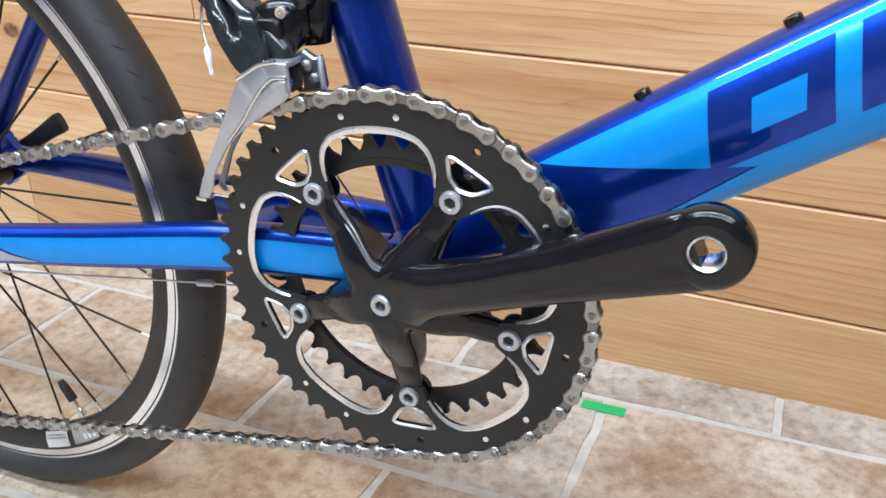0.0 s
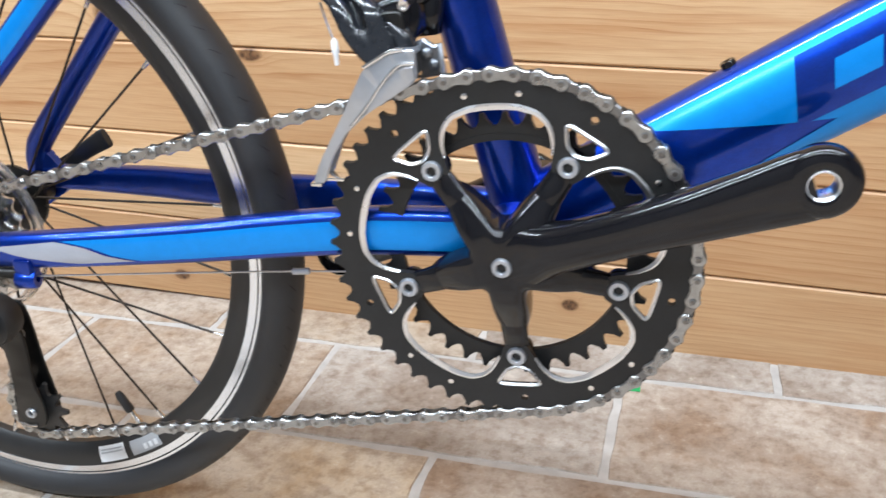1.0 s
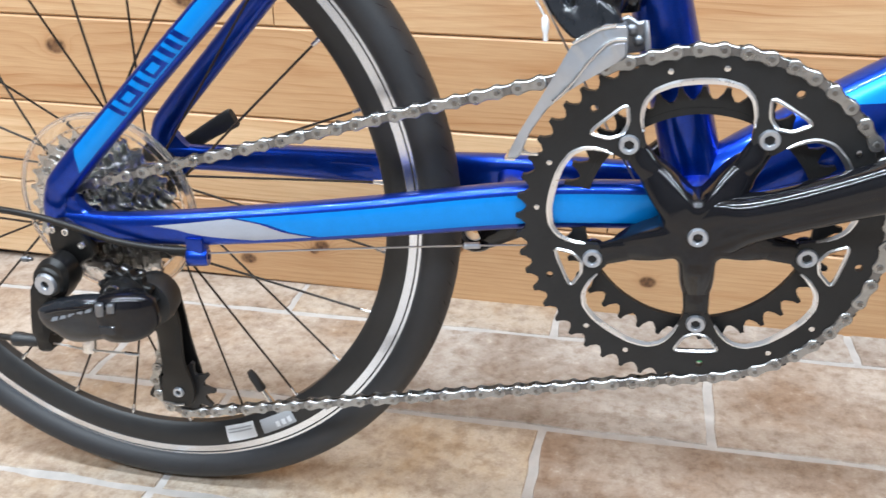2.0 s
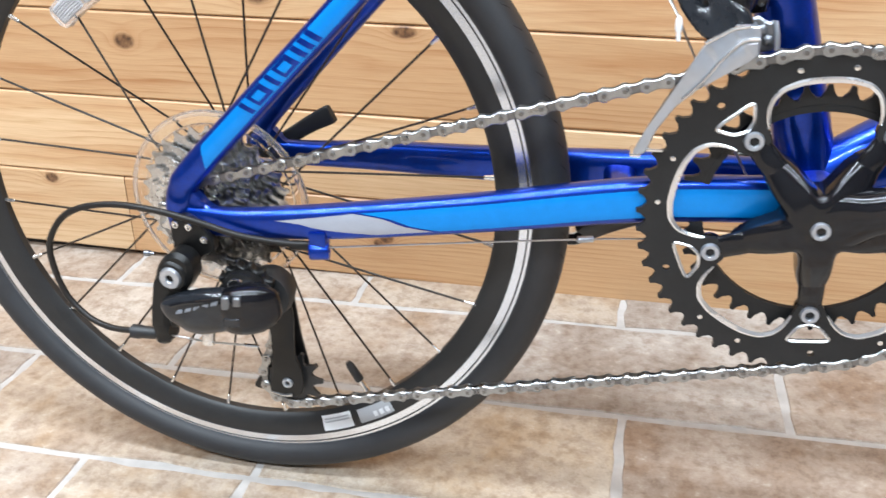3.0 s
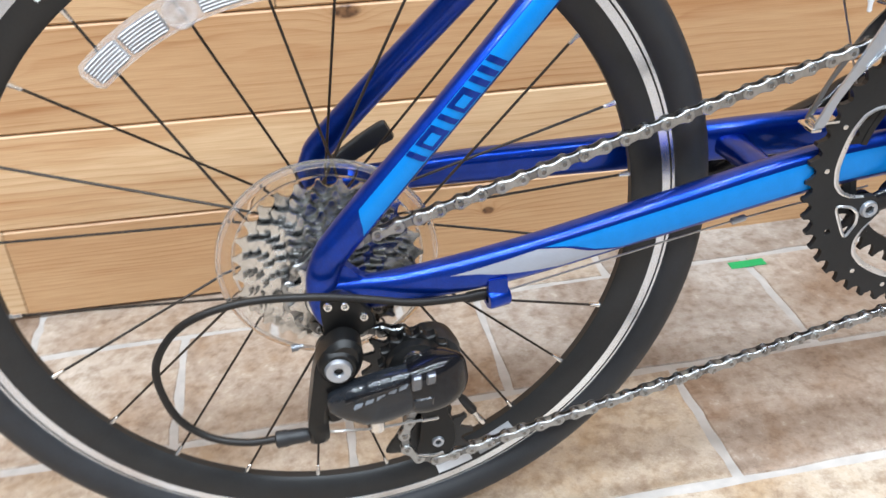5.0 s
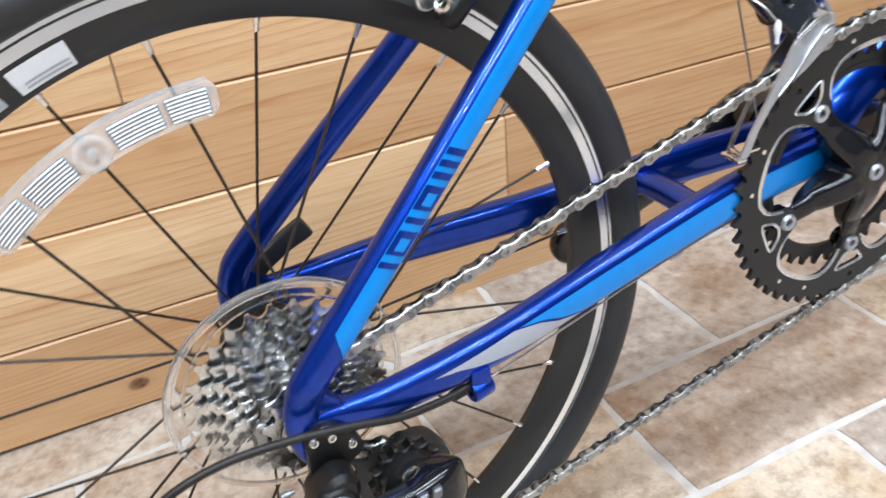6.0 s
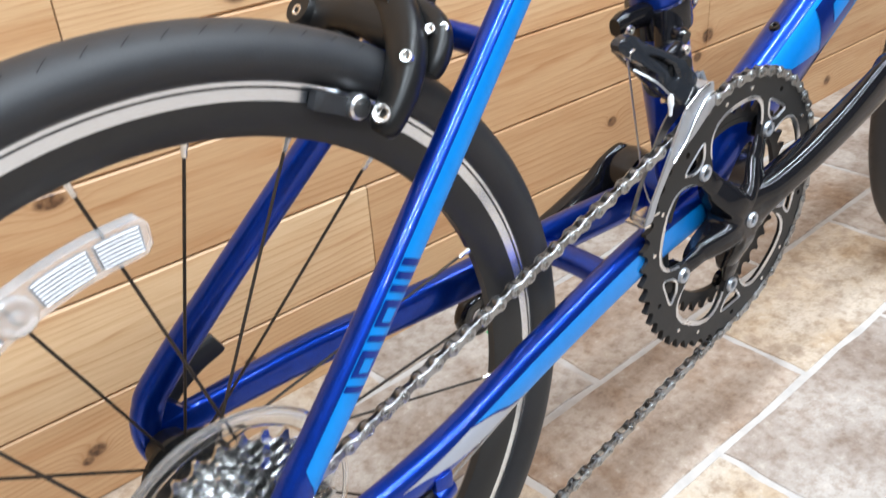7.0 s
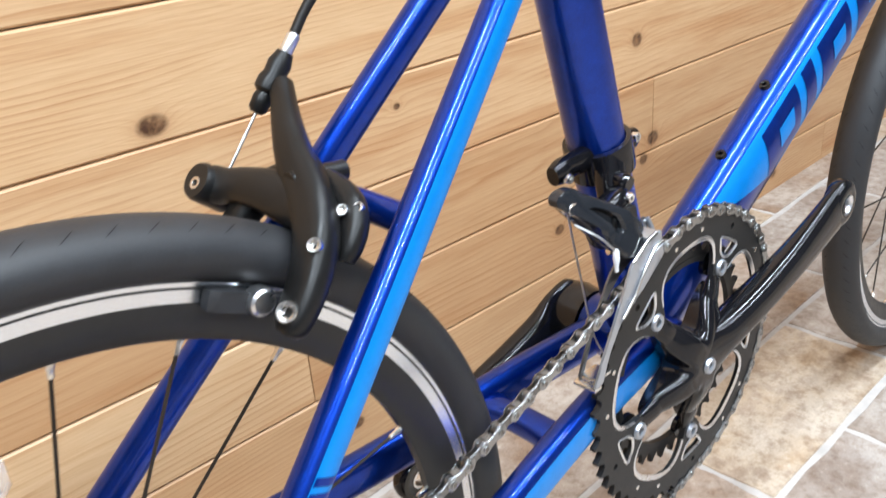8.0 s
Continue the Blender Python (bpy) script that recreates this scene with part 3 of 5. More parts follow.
def rim_word(rim, word, a0, a1, r0, r1):
    """White lettering bent along the flank of the rim."""
    curve = bpy.data.curves.new("rim_lettering", "FONT")
    curve.body = word
    holder = bpy.data.objects.new("rim_lettering", curve)
    scene.collection.objects.link(holder)
    bpy.context.view_layer.update()
    mesh = bpy.data.meshes.new_from_object(holder.evaluated_get(bpy.context.evaluated_depsgraph_get()))
    bpy.data.objects.remove(holder)
    bm = bmesh.new()
    bm.from_mesh(mesh)
    xs = [v.co.x for v in bm.verts]
    ys = [v.co.y for v in bm.verts]
    for v in bm.verts:
        a = radians(a0 + (a1 - a0) * (v.co.x - min(xs)) / (max(xs) - min(xs)))
        r = r0 + (r1 - r0) * (v.co.y - min(ys)) / (max(ys) - min(ys))
        y = -np.interp(r, [0.2062, 0.2150, 0.2215], [0.0058, 0.0092, 0.0102]) - 0.0010
        v.co = (r * math.cos(a), y, r * math.sin(a))
    return part("rim_lettering", bm, M_STICKER, rim, "white printed lettering")


rim_word(rear, "RIMS", 120.9, 115.2, 0.2140, 0.2176)

# spoke reflector, an arched bar of clear plastic with a round clip
def arched(r0, r1, a0, a1, y0, y1, n=24, inset=0.004):
    out = arc(0, 0, r1, a0 + 1.2, a1 - 1.2, n) + arc(0, 0, r1 - inset, a1, a1, 0) + arc(0, 0, r0 + inset, a1, a1, 0) + arc(0, 0, r0, a1 - 1.2, a0 + 1.2, n)
    out += arc(0, 0, r0 + inset, a0, a0, 0) + arc(0, 0, r1 - inset, a0, a0, 0)
    return plate(out, [], y1, y0, 0.0012)


part("reflector", arched(0.1616, 0.1796, 89.0, 132.5, -0.010, -0.002), M_REFLECT, rear, "clear plastic spoke reflector")
for a0, a1, rows in ((90.4, 97.6, 7), (98.2, 107.0, 7), (113.8, 122.4, 7), (123.0, 131.0, 7)):
    part("prism_field", arched(0.1638, 0.1776, a0, a1, -0.0103, -0.0098, 14, 0.001), M_PRISM, rear, "dark prism field of the reflector", 0)
    for row in range(rows):
        r = 0.1650 + 0.00188 * row
        rib = bmesh.new()
        last = None
        for k in range(31):
            a = radians(a0 + 0.4 + (a1 - a0 - 0.8) * k / 30)
            half = 0.00042 + 0.00016 * (k % 2)
            ring = [rib.verts.new(((r + dr + 0.00022 * (k % 2)) * math.cos(a), y, (r + dr) * math.sin(a))) for dr, y in ((-half, -0.0104), (0.0, -0.0112), (half, -0.0104))]
            if last:
                for q in range(2):
                    rib.faces.new((last[q], ring[q], ring[q + 1], last[q + 1]))
            last = ring
        part("prism_rib", rib, M_RIB, rear, "", 0)
ra = radians(110.5)
boss_m = Matrix.Translation((0.1700 * math.cos(ra), -0.0125, 0.1700 * math.sin(ra)))
part("reflector_clip", lathe([(0.0092, 0.004), (0.0092, 0.001), (0.0080, 0.0), (0.0062, 0.0002), (0.0056, 0.0018), (0.0030, 0.0018), (0.0026, -0.0006), (0.0008, -0.0008)], 28, closed=False), M_REFLECT, rear).matrix_basis = boss_m

# ---- sprockets ----


def toothed(teeth, pitch_r, tip, root, y0, y1, inner, holes=(), bevel=0.0):
    out = []
    for k in range(teeth):
        for f, r in ((-0.40, root), (-0.17, (root + tip) / 2), (-0.09, tip), (0.09, tip), (0.17, (root + tip) / 2), (0.40, root)):
            a = 2 * math.pi * (k + f) / teeth
            rr = pitch_r + r
            out.append((rr * math.cos(a), rr * math.sin(a)))
    return plate(out, [inner, *holes], y1, y0, bevel)


cassette = part("cassette", lathe([(0.0135, -0.0665), (0.0155, -0.066), (0.0165, -0.0635), (0.0165, -0.0230), (0.012, -0.0230), (0.012, -0.0665)], 36), M_COG, bike, "steel nine-speed sprocket cassette")
cassette.location = AXLE
for k, teeth in enumerate((28, 25, 23, 21, 19, 17, 15, 13, 12)):
    pr = teeth * 0.0127 / (2 * math.pi)
    y = -0.0255 - 0.00435 * k
    inner = circle(0, 0, 0.0162, 30)
    holes = []
    if teeth > 20:
        holes = [circle(0.0335 * math.cos(radians(a)), 0.0335 * math.sin(radians(a)), 0.0045, 10) for a in range(0, 360, 45)]
    cog = part("sprocket", toothed(teeth, pr, 0.0024, -0.0030, y - 0.0009, y + 0.0009, inner, holes), M_COG, cassette, "", 30)
    cog.rotation_euler = (0, 0.37 * k, 0)
    if k < 8:
        step_r = (28, 25, 23, 21, 19, 17, 15, 13, 12)[k + 1] * 0.0127 / (2 * math.pi) - 0.0042
        part("spacer", lathe([(0.0150, y - 0.0009), (step_r, y - 0.0009), (step_r, y - 0.0034), (0.0150, y - 0.0034)], 48), M_COG, cassette)
guard = part("spoke_protector", lathe([(0.031, -0.0205), (0.056, -0.0190), (0.0640, -0.0235), (0.0680, -0.0230), (0.0685, -0.0210), (0.0650, -0.0205), (0.0560, -0.0168), (0.031, -0.0185)], 72), M_CLEAR, cassette, "clear plastic spoke protector disc")
part("protector_rim", lathe([(0.0655, -0.0240), (0.0690, -0.0236), (0.0694, -0.0206), (0.0680, -0.0200), (0.0676, -0.0224), (0.0655, -0.0228)], 72), M_RIMCLEAR, cassette)
part("protector_rim", lathe([(0.0575, -0.0204), (0.0590, -0.0212), (0.0595, -0.0204)], 72), M_RIMCLEAR, cassette)

# quick release: lever on the far side, nut on the drive side
part("release_nut", lathe([(0.002, -0.0775), (0.0048, -0.0772), (0.0052, -0.0765), (0.0052, -0.0755), (0.004, -0.075)], 24, closed=False), M_BLACK, bike).location = AXLE
lever = Tube([(-0.4066, 0.082, 0.2570, 0.009, 0.006), (-0.390, 0.086, 0.2690, 0.0068, 0.0042), (-0.372, 0.087, 0.2800, 0.0072, 0.0036), (-0.356, 0.085, 0.2885, 0.0082, 0.0034), (-0.3525, 0.0845, 0.2903, 0.0072, 0.0028)], 6, 4.0).mesh(16)
lathe([(0.003, 0.093), (0.009, 0.092), (0.010, 0.088), (0.010, 0.0755)], 24, lever, False, Matrix.Translation(AXLE))
part("release_lever", lever, M_PLASTIC, bike, "black quick-release lever")

# ---- crankset ----
CRANK_DEG = 22.8
BOLT_DEG = [59.0 + 72 * k for k in range(5)]


def crank_arm(side):
    """One arm, swept from the spindle to the pedal boss."""
    a = radians(CRANK_DEG if side < 0 else CRANK_DEG + 180)
    ux, uz = math.cos(a), math.sin(a)
    rows = []
    for d, y, h, w in ((-0.016, 0.053, 0.010, 0.005), (-0.008, 0.053, 0.0175, 0.0075), (0.012, 0.0545, 0.0185, 0.0085), (0.03, 0.0555, 0.0146, 0.0118), (0.06, 0.0605, 0.0134, 0.0118), (0.10, 0.0665, 0.0142, 0.0102), (0.135, 0.0702, 0.0163, 0.0086), (0.158, 0.0720, 0.0180, 0.0074), (0.166, 0.0725, 0.0179, 0.0066)):
        if side > 0 and d < 0.12:
            y, h = y + 0.006, h + 0.0045 + 0.055 * max(0.0, 0.09 - max(d, 0.012))
        rows.append((ux * d, side * y, uz * d, h, w))
    bm = Tube(rows, 8, 2.5).mesh(48)
    # round boss with the pedal thread through it
    m = Matrix.Translation((ux * 0.1693, 0, uz * 0.1693))
    lathe([(0.0182, side * 0.0690), (0.0183, side * 0.0735), (0.0176, side * 0.0765), (0.0156, side * 0.0784), (0.0125, side * 0.0793), (0.0076, side * 0.0796), (0.0068, side * 0.0788), (0.0068, side * 0.0670), (0.0080, side * 0.0660), (0.0160, side * 0.0662)], 48, bm, True, m)
    return bm, m


crank_bm, boss_at = crank_arm(-1)
# spider: five tapering arms
SPIDER = []
for deg in BOLT_DEG:
    a = radians(deg)
    rows = [(r * math.cos(a), y, r * math.sin(a), h, w) for r, y, h, w in ((0.026, -0.0465, 0.0080, 0.0050), (0.036, -0.0465, 0.0084, 0.0052), (0.047, -0.0458, 0.0080, 0.0046), (0.058, -0.0445, 0.0075, 0.0030), (0.0715, -0.0440, 0.0068, 0.0024))]
    SPIDER.append(Tube(rows, 6, 2.4).mesh(18))
# hub: a star with deep fillets that runs out into the arms
rings = []
for scale, e in ((1.0, 0.0), (1.0, 0.45), (0.985, 0.62), (0.95, 0.77), (0.89, 0.89), (0.80, 0.96), (0.66, 1.0), (0.48, 1.0), (0.30, 1.0), (0.12, 1.0)):
    ring = []
    for k in range(180):
        th = 2 * math.pi * k / 180
        lobe = abs(math.cos(2.5 * (th - radians(BOLT_DEG[0])))) ** 2.8
        r = scale * (0.0225 + 0.0310 * lobe)
        u = min(1.0, max(0.0, (r - 0.014) / 0.040))
        high = 0.0228 - 0.0118 * u * u * (3 - 2 * u)
        ring.append(crank_bm.verts.new((r * math.cos(th), -0.0385 - e * high, r * math.sin(th))))
    rings.append(ring)
for low, top in zip(rings, rings[1:]):
    for k in range(180):
        crank_bm.faces.new((low[k], low[(k + 1) % 180], top[(k + 1) % 180], top[k]))
crank_bm.faces.new(rings[-1])
crankset = part("crankset", crank_bm, M_GLOSSBLACK, bike, "gloss black five-arm crank without a pedal", 50)
crankset.location = BB
for bm in SPIDER:
    part("spider_arm", bm, M_GLOSSBLACK, crankset)
part("pedal_thread", lathe([(0.0077, -0.0799), (0.0069, -0.0793), (0.0060, -0.0780), (0.0060, -0.0665), (0.0072, -0.0665), (0.0072, -0.0780)], 32), M_SILVER, crankset, "bare silver pedal thread").matrix_basis = boss_at
sp = part("spindle_bolt", bolt_mesh(0.0060, 0.006, 0.52, 24), M_CAGE, crankset, "silver spindle bolt")
sp.location = (0, -0.0634, 0)
left_bm, left_m = crank_arm(1)
lathe([(0.023, 0.036), (0.0255, 0.050), (0.0235, 0.062), (0.012, 0.067), (0.0002, 0.067)], 36, left_bm, False)
left_crank = part("left_crank", left_bm, M_GLOSSBLACK, bike, "gloss black left crank arm without a pedal", 50)
left_crank.location = BB
part("pedal_thread", lathe([(0.0077, 0.0799), (0.0060, 0.0780), (0.0060, 0.0665), (0.0072, 0.0665), (0.0072, 0.0780)], 28), M_SILVER, left_crank).matrix_basis = left_m
part("spindle", lathe([(0.011, -0.052), (0.011, 0.052), (0.0002, 0.052)], 24, None, False), M_BLACK, bike).location = BB


def ring_inner(r_big, r_tab, n=30):
    """The scalloped inside of the large ring: five windows and five bolt tabs."""
    prof = ((0, r_big), (9, r_big), (16, r_big - 0.0015), (21, r_big - 0.006), (24.5, r_big - 0.013), (26.5, r_big - 0.020), (28.5, r_tab + 0.0022), (31, r_tab + 0.0005), (36, r_tab))
    xs, rs = [p[0] for p in prof], [p[1] for p in prof]
    out = []
    for deg in BOLT_DEG:
        for k in range(n):
            f = -36 + 72 * k / n
            r = float(np.interp(abs(f), xs, rs))
            a = radians(deg + 36 + f)
            out.append((r * math.cos(a), r * math.sin(a)))
    return out


def polar(r, deg):
    return (r * math.cos(radians(deg)), r * math.sin(radians(deg)))


RING_TEETH = 52
RING_R = RING_TEETH * 0.0127 / (2 * math.pi)
tri = []
for deg in BOLT_DEG:
    tri.append(fillet([polar(0.0868, deg + 9.6), polar(0.0755, deg + 5.6), polar(0.0722, deg), polar(0.0755, deg - 5.6), polar(0.0868, deg - 9.6)], 0.28, 4))
pin_holes = [circle(*polar(0.0945, deg + 1.5), 0.0023, 10) for deg in BOLT_DEG]
part("outer_chainring", toothed(RING_TEETH, RING_R, 0.0031, -0.0028, -0.0470, -0.0430, ring_inner(0.0885, 0.0575), (*tri, *pin_holes)), M_RINGBLACK, crankset, "black large chainring with polished window edges", 30)


def edge_strip(loop, r, y, closed):
    """A polished bevel along the edge of a window."""
    pts = [Vector((x, y, z)) for x, z in loop]
    bm = bmesh.new()
    n = len(pts)
    rings = []
    for i, p in enumerate(pts):
        a, b = (pts[i - 1], pts[(i + 1) % n]) if closed else (pts[max(i - 1, 0)], pts[min(i + 1, n - 1)])
        t = (b - a).normalized()
        s = t.cross(Vector((0, 1, 0)))
        taper = 1.0 if closed else 0.35 + 0.65 * math.sin(math.pi * i / (n - 1)) ** 0.5
        rings.append([bm.verts.new(p + s * (u * r * taper) + Vector((0, v * 0.0009, 0))) for u, v in ((-1, 0), (0, -1), (1, 0), (0, 1.5))])
    for i in range(n if closed else n - 1):
        a, b = rings[i], rings[(i + 1) % n]
        for j in range(4):
            bm.faces.new((a[j], a[(j + 1) % 4], b[(j + 1) % 4], b[j]))
    return bm


for deg in BOLT_DEG:
    mid = deg + 36
    f_all = [-26.8 + 53.6 * k / 32 for k in range(33)]
    xs = (0, 9, 16, 21, 24.5, 26.5, 28.5)
    rs = (0.0885, 0.0885, 0.0870, 0.0825, 0.0755, 0.0685, 0.0597)
    loop = [polar(float(np.interp(abs(f), xs, rs)), mid + f) for f in f_all]
    part("window_edge", edge_strip(loop, 0.0025, -0.0466, False), M_SILVER, crankset, "polished bevelled edge")
for t in tri:
    part("window_edge", edge_strip(t, 0.0012, -0.0468, True), M_SILVER, crankset)
part("inner_chainring", toothed(39, 39 * 0.0127 / (2 * math.pi), 0.0034, -0.0040, -0.0372, -0.0342, circle(0, 0, 0.0665, 60)), M_RINGBLACK, crankset, "black small chainring", 30)
ring_lip = lathe([(0.0665, -0.0378), (0.0705, -0.0376), (0.0705, -0.0340), (0.0665, -0.0338)], 72)
part("ring_shoulder", ring_lip, M_RINGBLACK, crankset)
screw = None
for deg in BOLT_DEG:
    x, z = polar(0.0652, deg)
    part("chainring_tab", lathe([(0.0085, -0.0352), (0.0085, -0.0385), (0.0002, -0.0385)], 16, None, False), M_GLOSSBLACK, crankset).location = (x, 0, z)
    if screw is None:
        screw = part("chainring_bolt", bolt_mesh(0.0061, 0.006, 0.50), M_CAGE, crankset, "silver chainring bolt")
        screw.location = (x, -0.0492, z)
    else:
        twin(screw, Matrix.Translation((x, -0.0492, z)))
stud = None
for k in range(5):
    for off, r in ((27, 0.0955), (45, 0.0955)):
        x, z = polar(r, BOLT_DEG[k] + off)
        if stud is None:
            stud = part("shift_pin", lathe([(0.0018, -0.0450), (0.0017, -0.0476), (0.0010, -0.0478)], 12, None, False), M_BOLT, crankset, "small steel shift pin")
            stud.location = (x, 0, z)
        else:
            twin(stud, Matrix.Translation((x, 0, z)))

# ---- chain ----
GUIDE = Vector((-0.3716, -0.056, 0.1950))
TENSION = Vector((-0.3512, -0.0530, 0.1240))
PULLEY_R = 11 * 0.0127 / (2 * math.pi)
COG_R = 13 * 0.0127 / (2 * math.pi)
# wheels in the order of the chain: x, z, radius, sense, y
WHEELS = [(BB.x, BB.z, RING_R, 1, -0.0450), (AXLE.x, AXLE.z, COG_R, 1, -0.0560), (GUIDE.x, GUIDE.z, PULLEY_R, -1, -0.0560), (TENSION.x, TENSION.z, PULLEY_R, 1, -0.0530)]


def tangent(a, b):
    """Where the chain leaves wheel a and meets wheel b."""
    (ax, az, ar, asn, _), (bx, bz, br, bsn, _) = a, b
    dx, dz = bx - ax, bz - az
    d = math.hypot(dx, dz)
    base = math.atan2(dz, dx)
    # the normal from a's centre to the line, on the side given by its sense
    cosv = (asn * ar - bsn * br) / d
    al = base - math.acos(max(-1, min(1, cosv)))
    nx, nz = math.cos(al), math.sin(al)
    return (ax + nx * asn * ar, az + nz * asn * ar), (bx + nx * bsn * br, bz + nz * bsn * br)


track = []
legs = [tangent(WHEELS[i], WHEELS[(i + 1) % 4]) for i in range(4)]
for i in range(4):
    x, z, r, sn, y = WHEELS[i]
    arrive, leave = legs[i - 1][1], legs[i][0]
    a0 = math.atan2(arrive[1] - z, arrive[0] - x)
    a1 = math.atan2(leave[1] - z, leave[0] - x)
    span = (a1 - a0) % (2 * math.pi) if sn > 0 else -((a0 - a1) % (2 * math.pi))
    for k in range(41):
        a = a0 + span * k / 40
        track.append((x + r * math.cos(a), y, z + r * math.sin(a)))
track.append(track[0])
track = np.array(track)
run = np.r_[0, np.cumsum(np.linalg.norm(np.diff(track, axis=0), axis=1))]
LINKS = 2 * round(run[-1] / 0.0127 / 2)
joints = [Vector([float(np.interp(run[-1] * k / LINKS, run, track[:, j])) for j in range(3)]) for k in range(LINKS)]


def link_outline(p, r, waist):
    """A figure-of-eight plate between two pins p apart."""
    return arc(p, 0, r, -125, 125, 8) + [(p / 2, waist)] + arc(0, 0, r, 55, 305, 8) + [(p / 2, -waist)]


def chain_link(outer):
    r, y = (0.0043, 0.0032) if outer else (0.0041, 0.0021)
    bm = bmesh.new()
    for s in (-1, 1):
        plate(link_outline(0.0127, r, 0.0027), [], s * (y - 0.0010), s * y, 0.0006, bm)
    for px in (0.0, 0.0127):
        m = Matrix.Translation((px, 0, 0))
        if outer:
            lathe([(0.0004, -0.0034), (0.0011, -0.0035), (0.0015, -0.0040), (0.0021, -0.0038), (0.0022, 0.0038), (0.0015, 0.0040), (0.0004, 0.0036)], 12, bm, False, m)
        else:
            lathe([(0.0038, -0.0013), (0.0038, 0.0013)], 12, bm, False, m)
    return link_mesh("link", bm, M_CHAIN if outer else M_INLINK, 35)


chain_bm = bmesh.new()
for j in joints:
    lathe([(0.0014, -0.0040), (0.0014, 0.0040)], 8, chain_bm, False, Matrix.Translation(j))
chain = part("chain", chain_bm, M_PIN, bike, "nickel-plated steel bicycle chain")
LINK_MESH = {True: chain_link(True), False: chain_link(False)}
for k, p in enumerate(joints):
    q = joints[(k + 1) % LINKS]
    ob = new("link", LINK_MESH[k % 2 == 0])
    ob.parent = chain
    t = (q - p).normalized()
    side = (Vector((0, 1, 0)) - t * t.y).normalized()
    up = t.cross(side)
    m = Matrix((t, side, up)).transposed().to_4x4()
    m.translation = p
    ob.matrix_basis = m

# ---- rear derailleur ----
hanger = part("derailleur_hanger", plate(rounded([(-0.4140, 0.2620), (-0.4040, 0.2670), (-0.3940, 0.2620), (-0.3860, 0.2510), (-0.3850, 0.2420), (-0.3930, 0.2370), (-0.4000, 0.2300), (-0.4070, 0.2250), (-0.4150, 0.2290), (-0.4150, 0.2450)], 3), [], -0.0735, -0.0805, 0.001), M_BLACK, bike, "black derailleur hanger")
for hx, hz in ((-0.4010, 0.2590), (-0.3910, 0.2500), (-0.4105, 0.2600)):
    hb = part("hanger_bolt", bolt_mesh(0.0026, 0.004, 0.5, 12), M_BOLT, hanger)
    hb.location = (hx, -0.0822, hz)
bracket = rounded([(-0.4120, 0.2440), (-0.4030, 0.2465), (-0.3950, 0.2400), (-0.3960, 0.2270), (-0.4040, 0.2150), (-0.4130, 0.2080), (-0.4185, 0.1960), (-0.4195, 0.1850), (-0.4212, 0.1740), (-0.4315, 0.1735), (-0.4312, 0.1890), (-0.4255, 0.2170), (-0.4205, 0.2340)], 4)
derailleur = part("rear_derailleur", plate(bracket, [], -0.0830, -0.0985, 0.0030), M_BLACK, bike, "black rear derailleur with a long wire cable loop")
part("bracket_knuckle", lathe([(0.0105, -0.0760), (0.0122, -0.0785), (0.0122, -0.0960), (0.0112, -0.0985), (0.0095, -0.1000), (0.0002, -0.1000)], 36, None, False), M_BLACK, derailleur).location = (-0.4090, 0.0, 0.2295)
part("link_tab", plate(rounded([(-0.4200, 0.2030), (-0.4100, 0.2040), (-0.4065, 0.1960), (-0.4090, 0.1885), (-0.4190, 0.1870)], 4), [], -0.0860, -0.0960, 0.002), M_BLACK, derailleur)
pivot = part("pivot_bolt", bolt_mesh(0.0080, 0.006, 0.36, 28), M_CAGE, derailleur, "large silver hanger bolt")
pivot.location = (-0.4094, -0.1022, 0.2291)
body_bm = Tube([(-0.4165, -0.0980, 0.2055, 0.0062, 0.0062), (-0.4120, -0.0990, 0.2060, 0.0092, 0.0078), (-0.4030, -0.1000, 0.2058, 0.0132, 0.0086), (-0.3930, -0.1010, 0.2052, 0.0160, 0.0090), (-0.3800, -0.1015, 0.2080, 0.0160, 0.0090), (-0.3690, -0.1005, 0.2095, 0.0150, 0.0085)], 6, 3.0).mesh(36)
part("link_body", body_bm, M_GREYGLOSS, derailleur, "gloss dark grey linkage with worn print", 30)
part("link_edge", sweep([(-0.4080, -0.1080, 0.2120), (-0.3950, -0.1095, 0.2165), (-0.3800, -0.1100, 0.2195), (-0.3705, -0.1085, 0.2215)], 0.0012, 5, 8), M_GLOSSBLACK, derailleur)
block = Tube([(-0.3715, -0.0960, 0.2085, 0.0150, 0.0118), (-0.3640, -0.0975, 0.2090, 0.0172, 0.0128), (-0.3520, -0.0960, 0.2105, 0.0175, 0.0122), (-0.3430, -0.0915, 0.2120, 0.0140, 0.0100), (-0.3390, -0.0880, 0.2125, 0.0080, 0.0060)], 5, 3.6).mesh(32)
part("knuckle", block, M_GLOSSBLACK, derailleur, "", 30)
for x0, x1, z0, z1 in ((-0.3700, -0.3640, 0.2135, 0.2240), (-0.3615, -0.3560, 0.2165, 0.2245), (-0.3700, -0.3580, 0.2005, 0.2085)):
    step = plate(fillet([(x0, z0), (x1, z0 + 0.0008), (x1 + 0.0008, z1), (x0 + 0.0006, z1 - 0.0006)], 0.2, 3), [], -0.1060, -0.1108, 0.0010)
    part("knuckle_step", step, M_DARKALLOY if z0 > 0.205 else M_GREYGLOSS, derailleur)
lobe = part("spring_cap", lathe([(0.0165, -0.0720), (0.0180, -0.0800), (0.0170, -0.0890), (0.0110, -0.0915), (0.0090, -0.0930), (0.0002, -0.0930)], 36, None, False), M_BLACK, derailleur)
lobe.location = (-0.3640, 0.0, 0.2130)
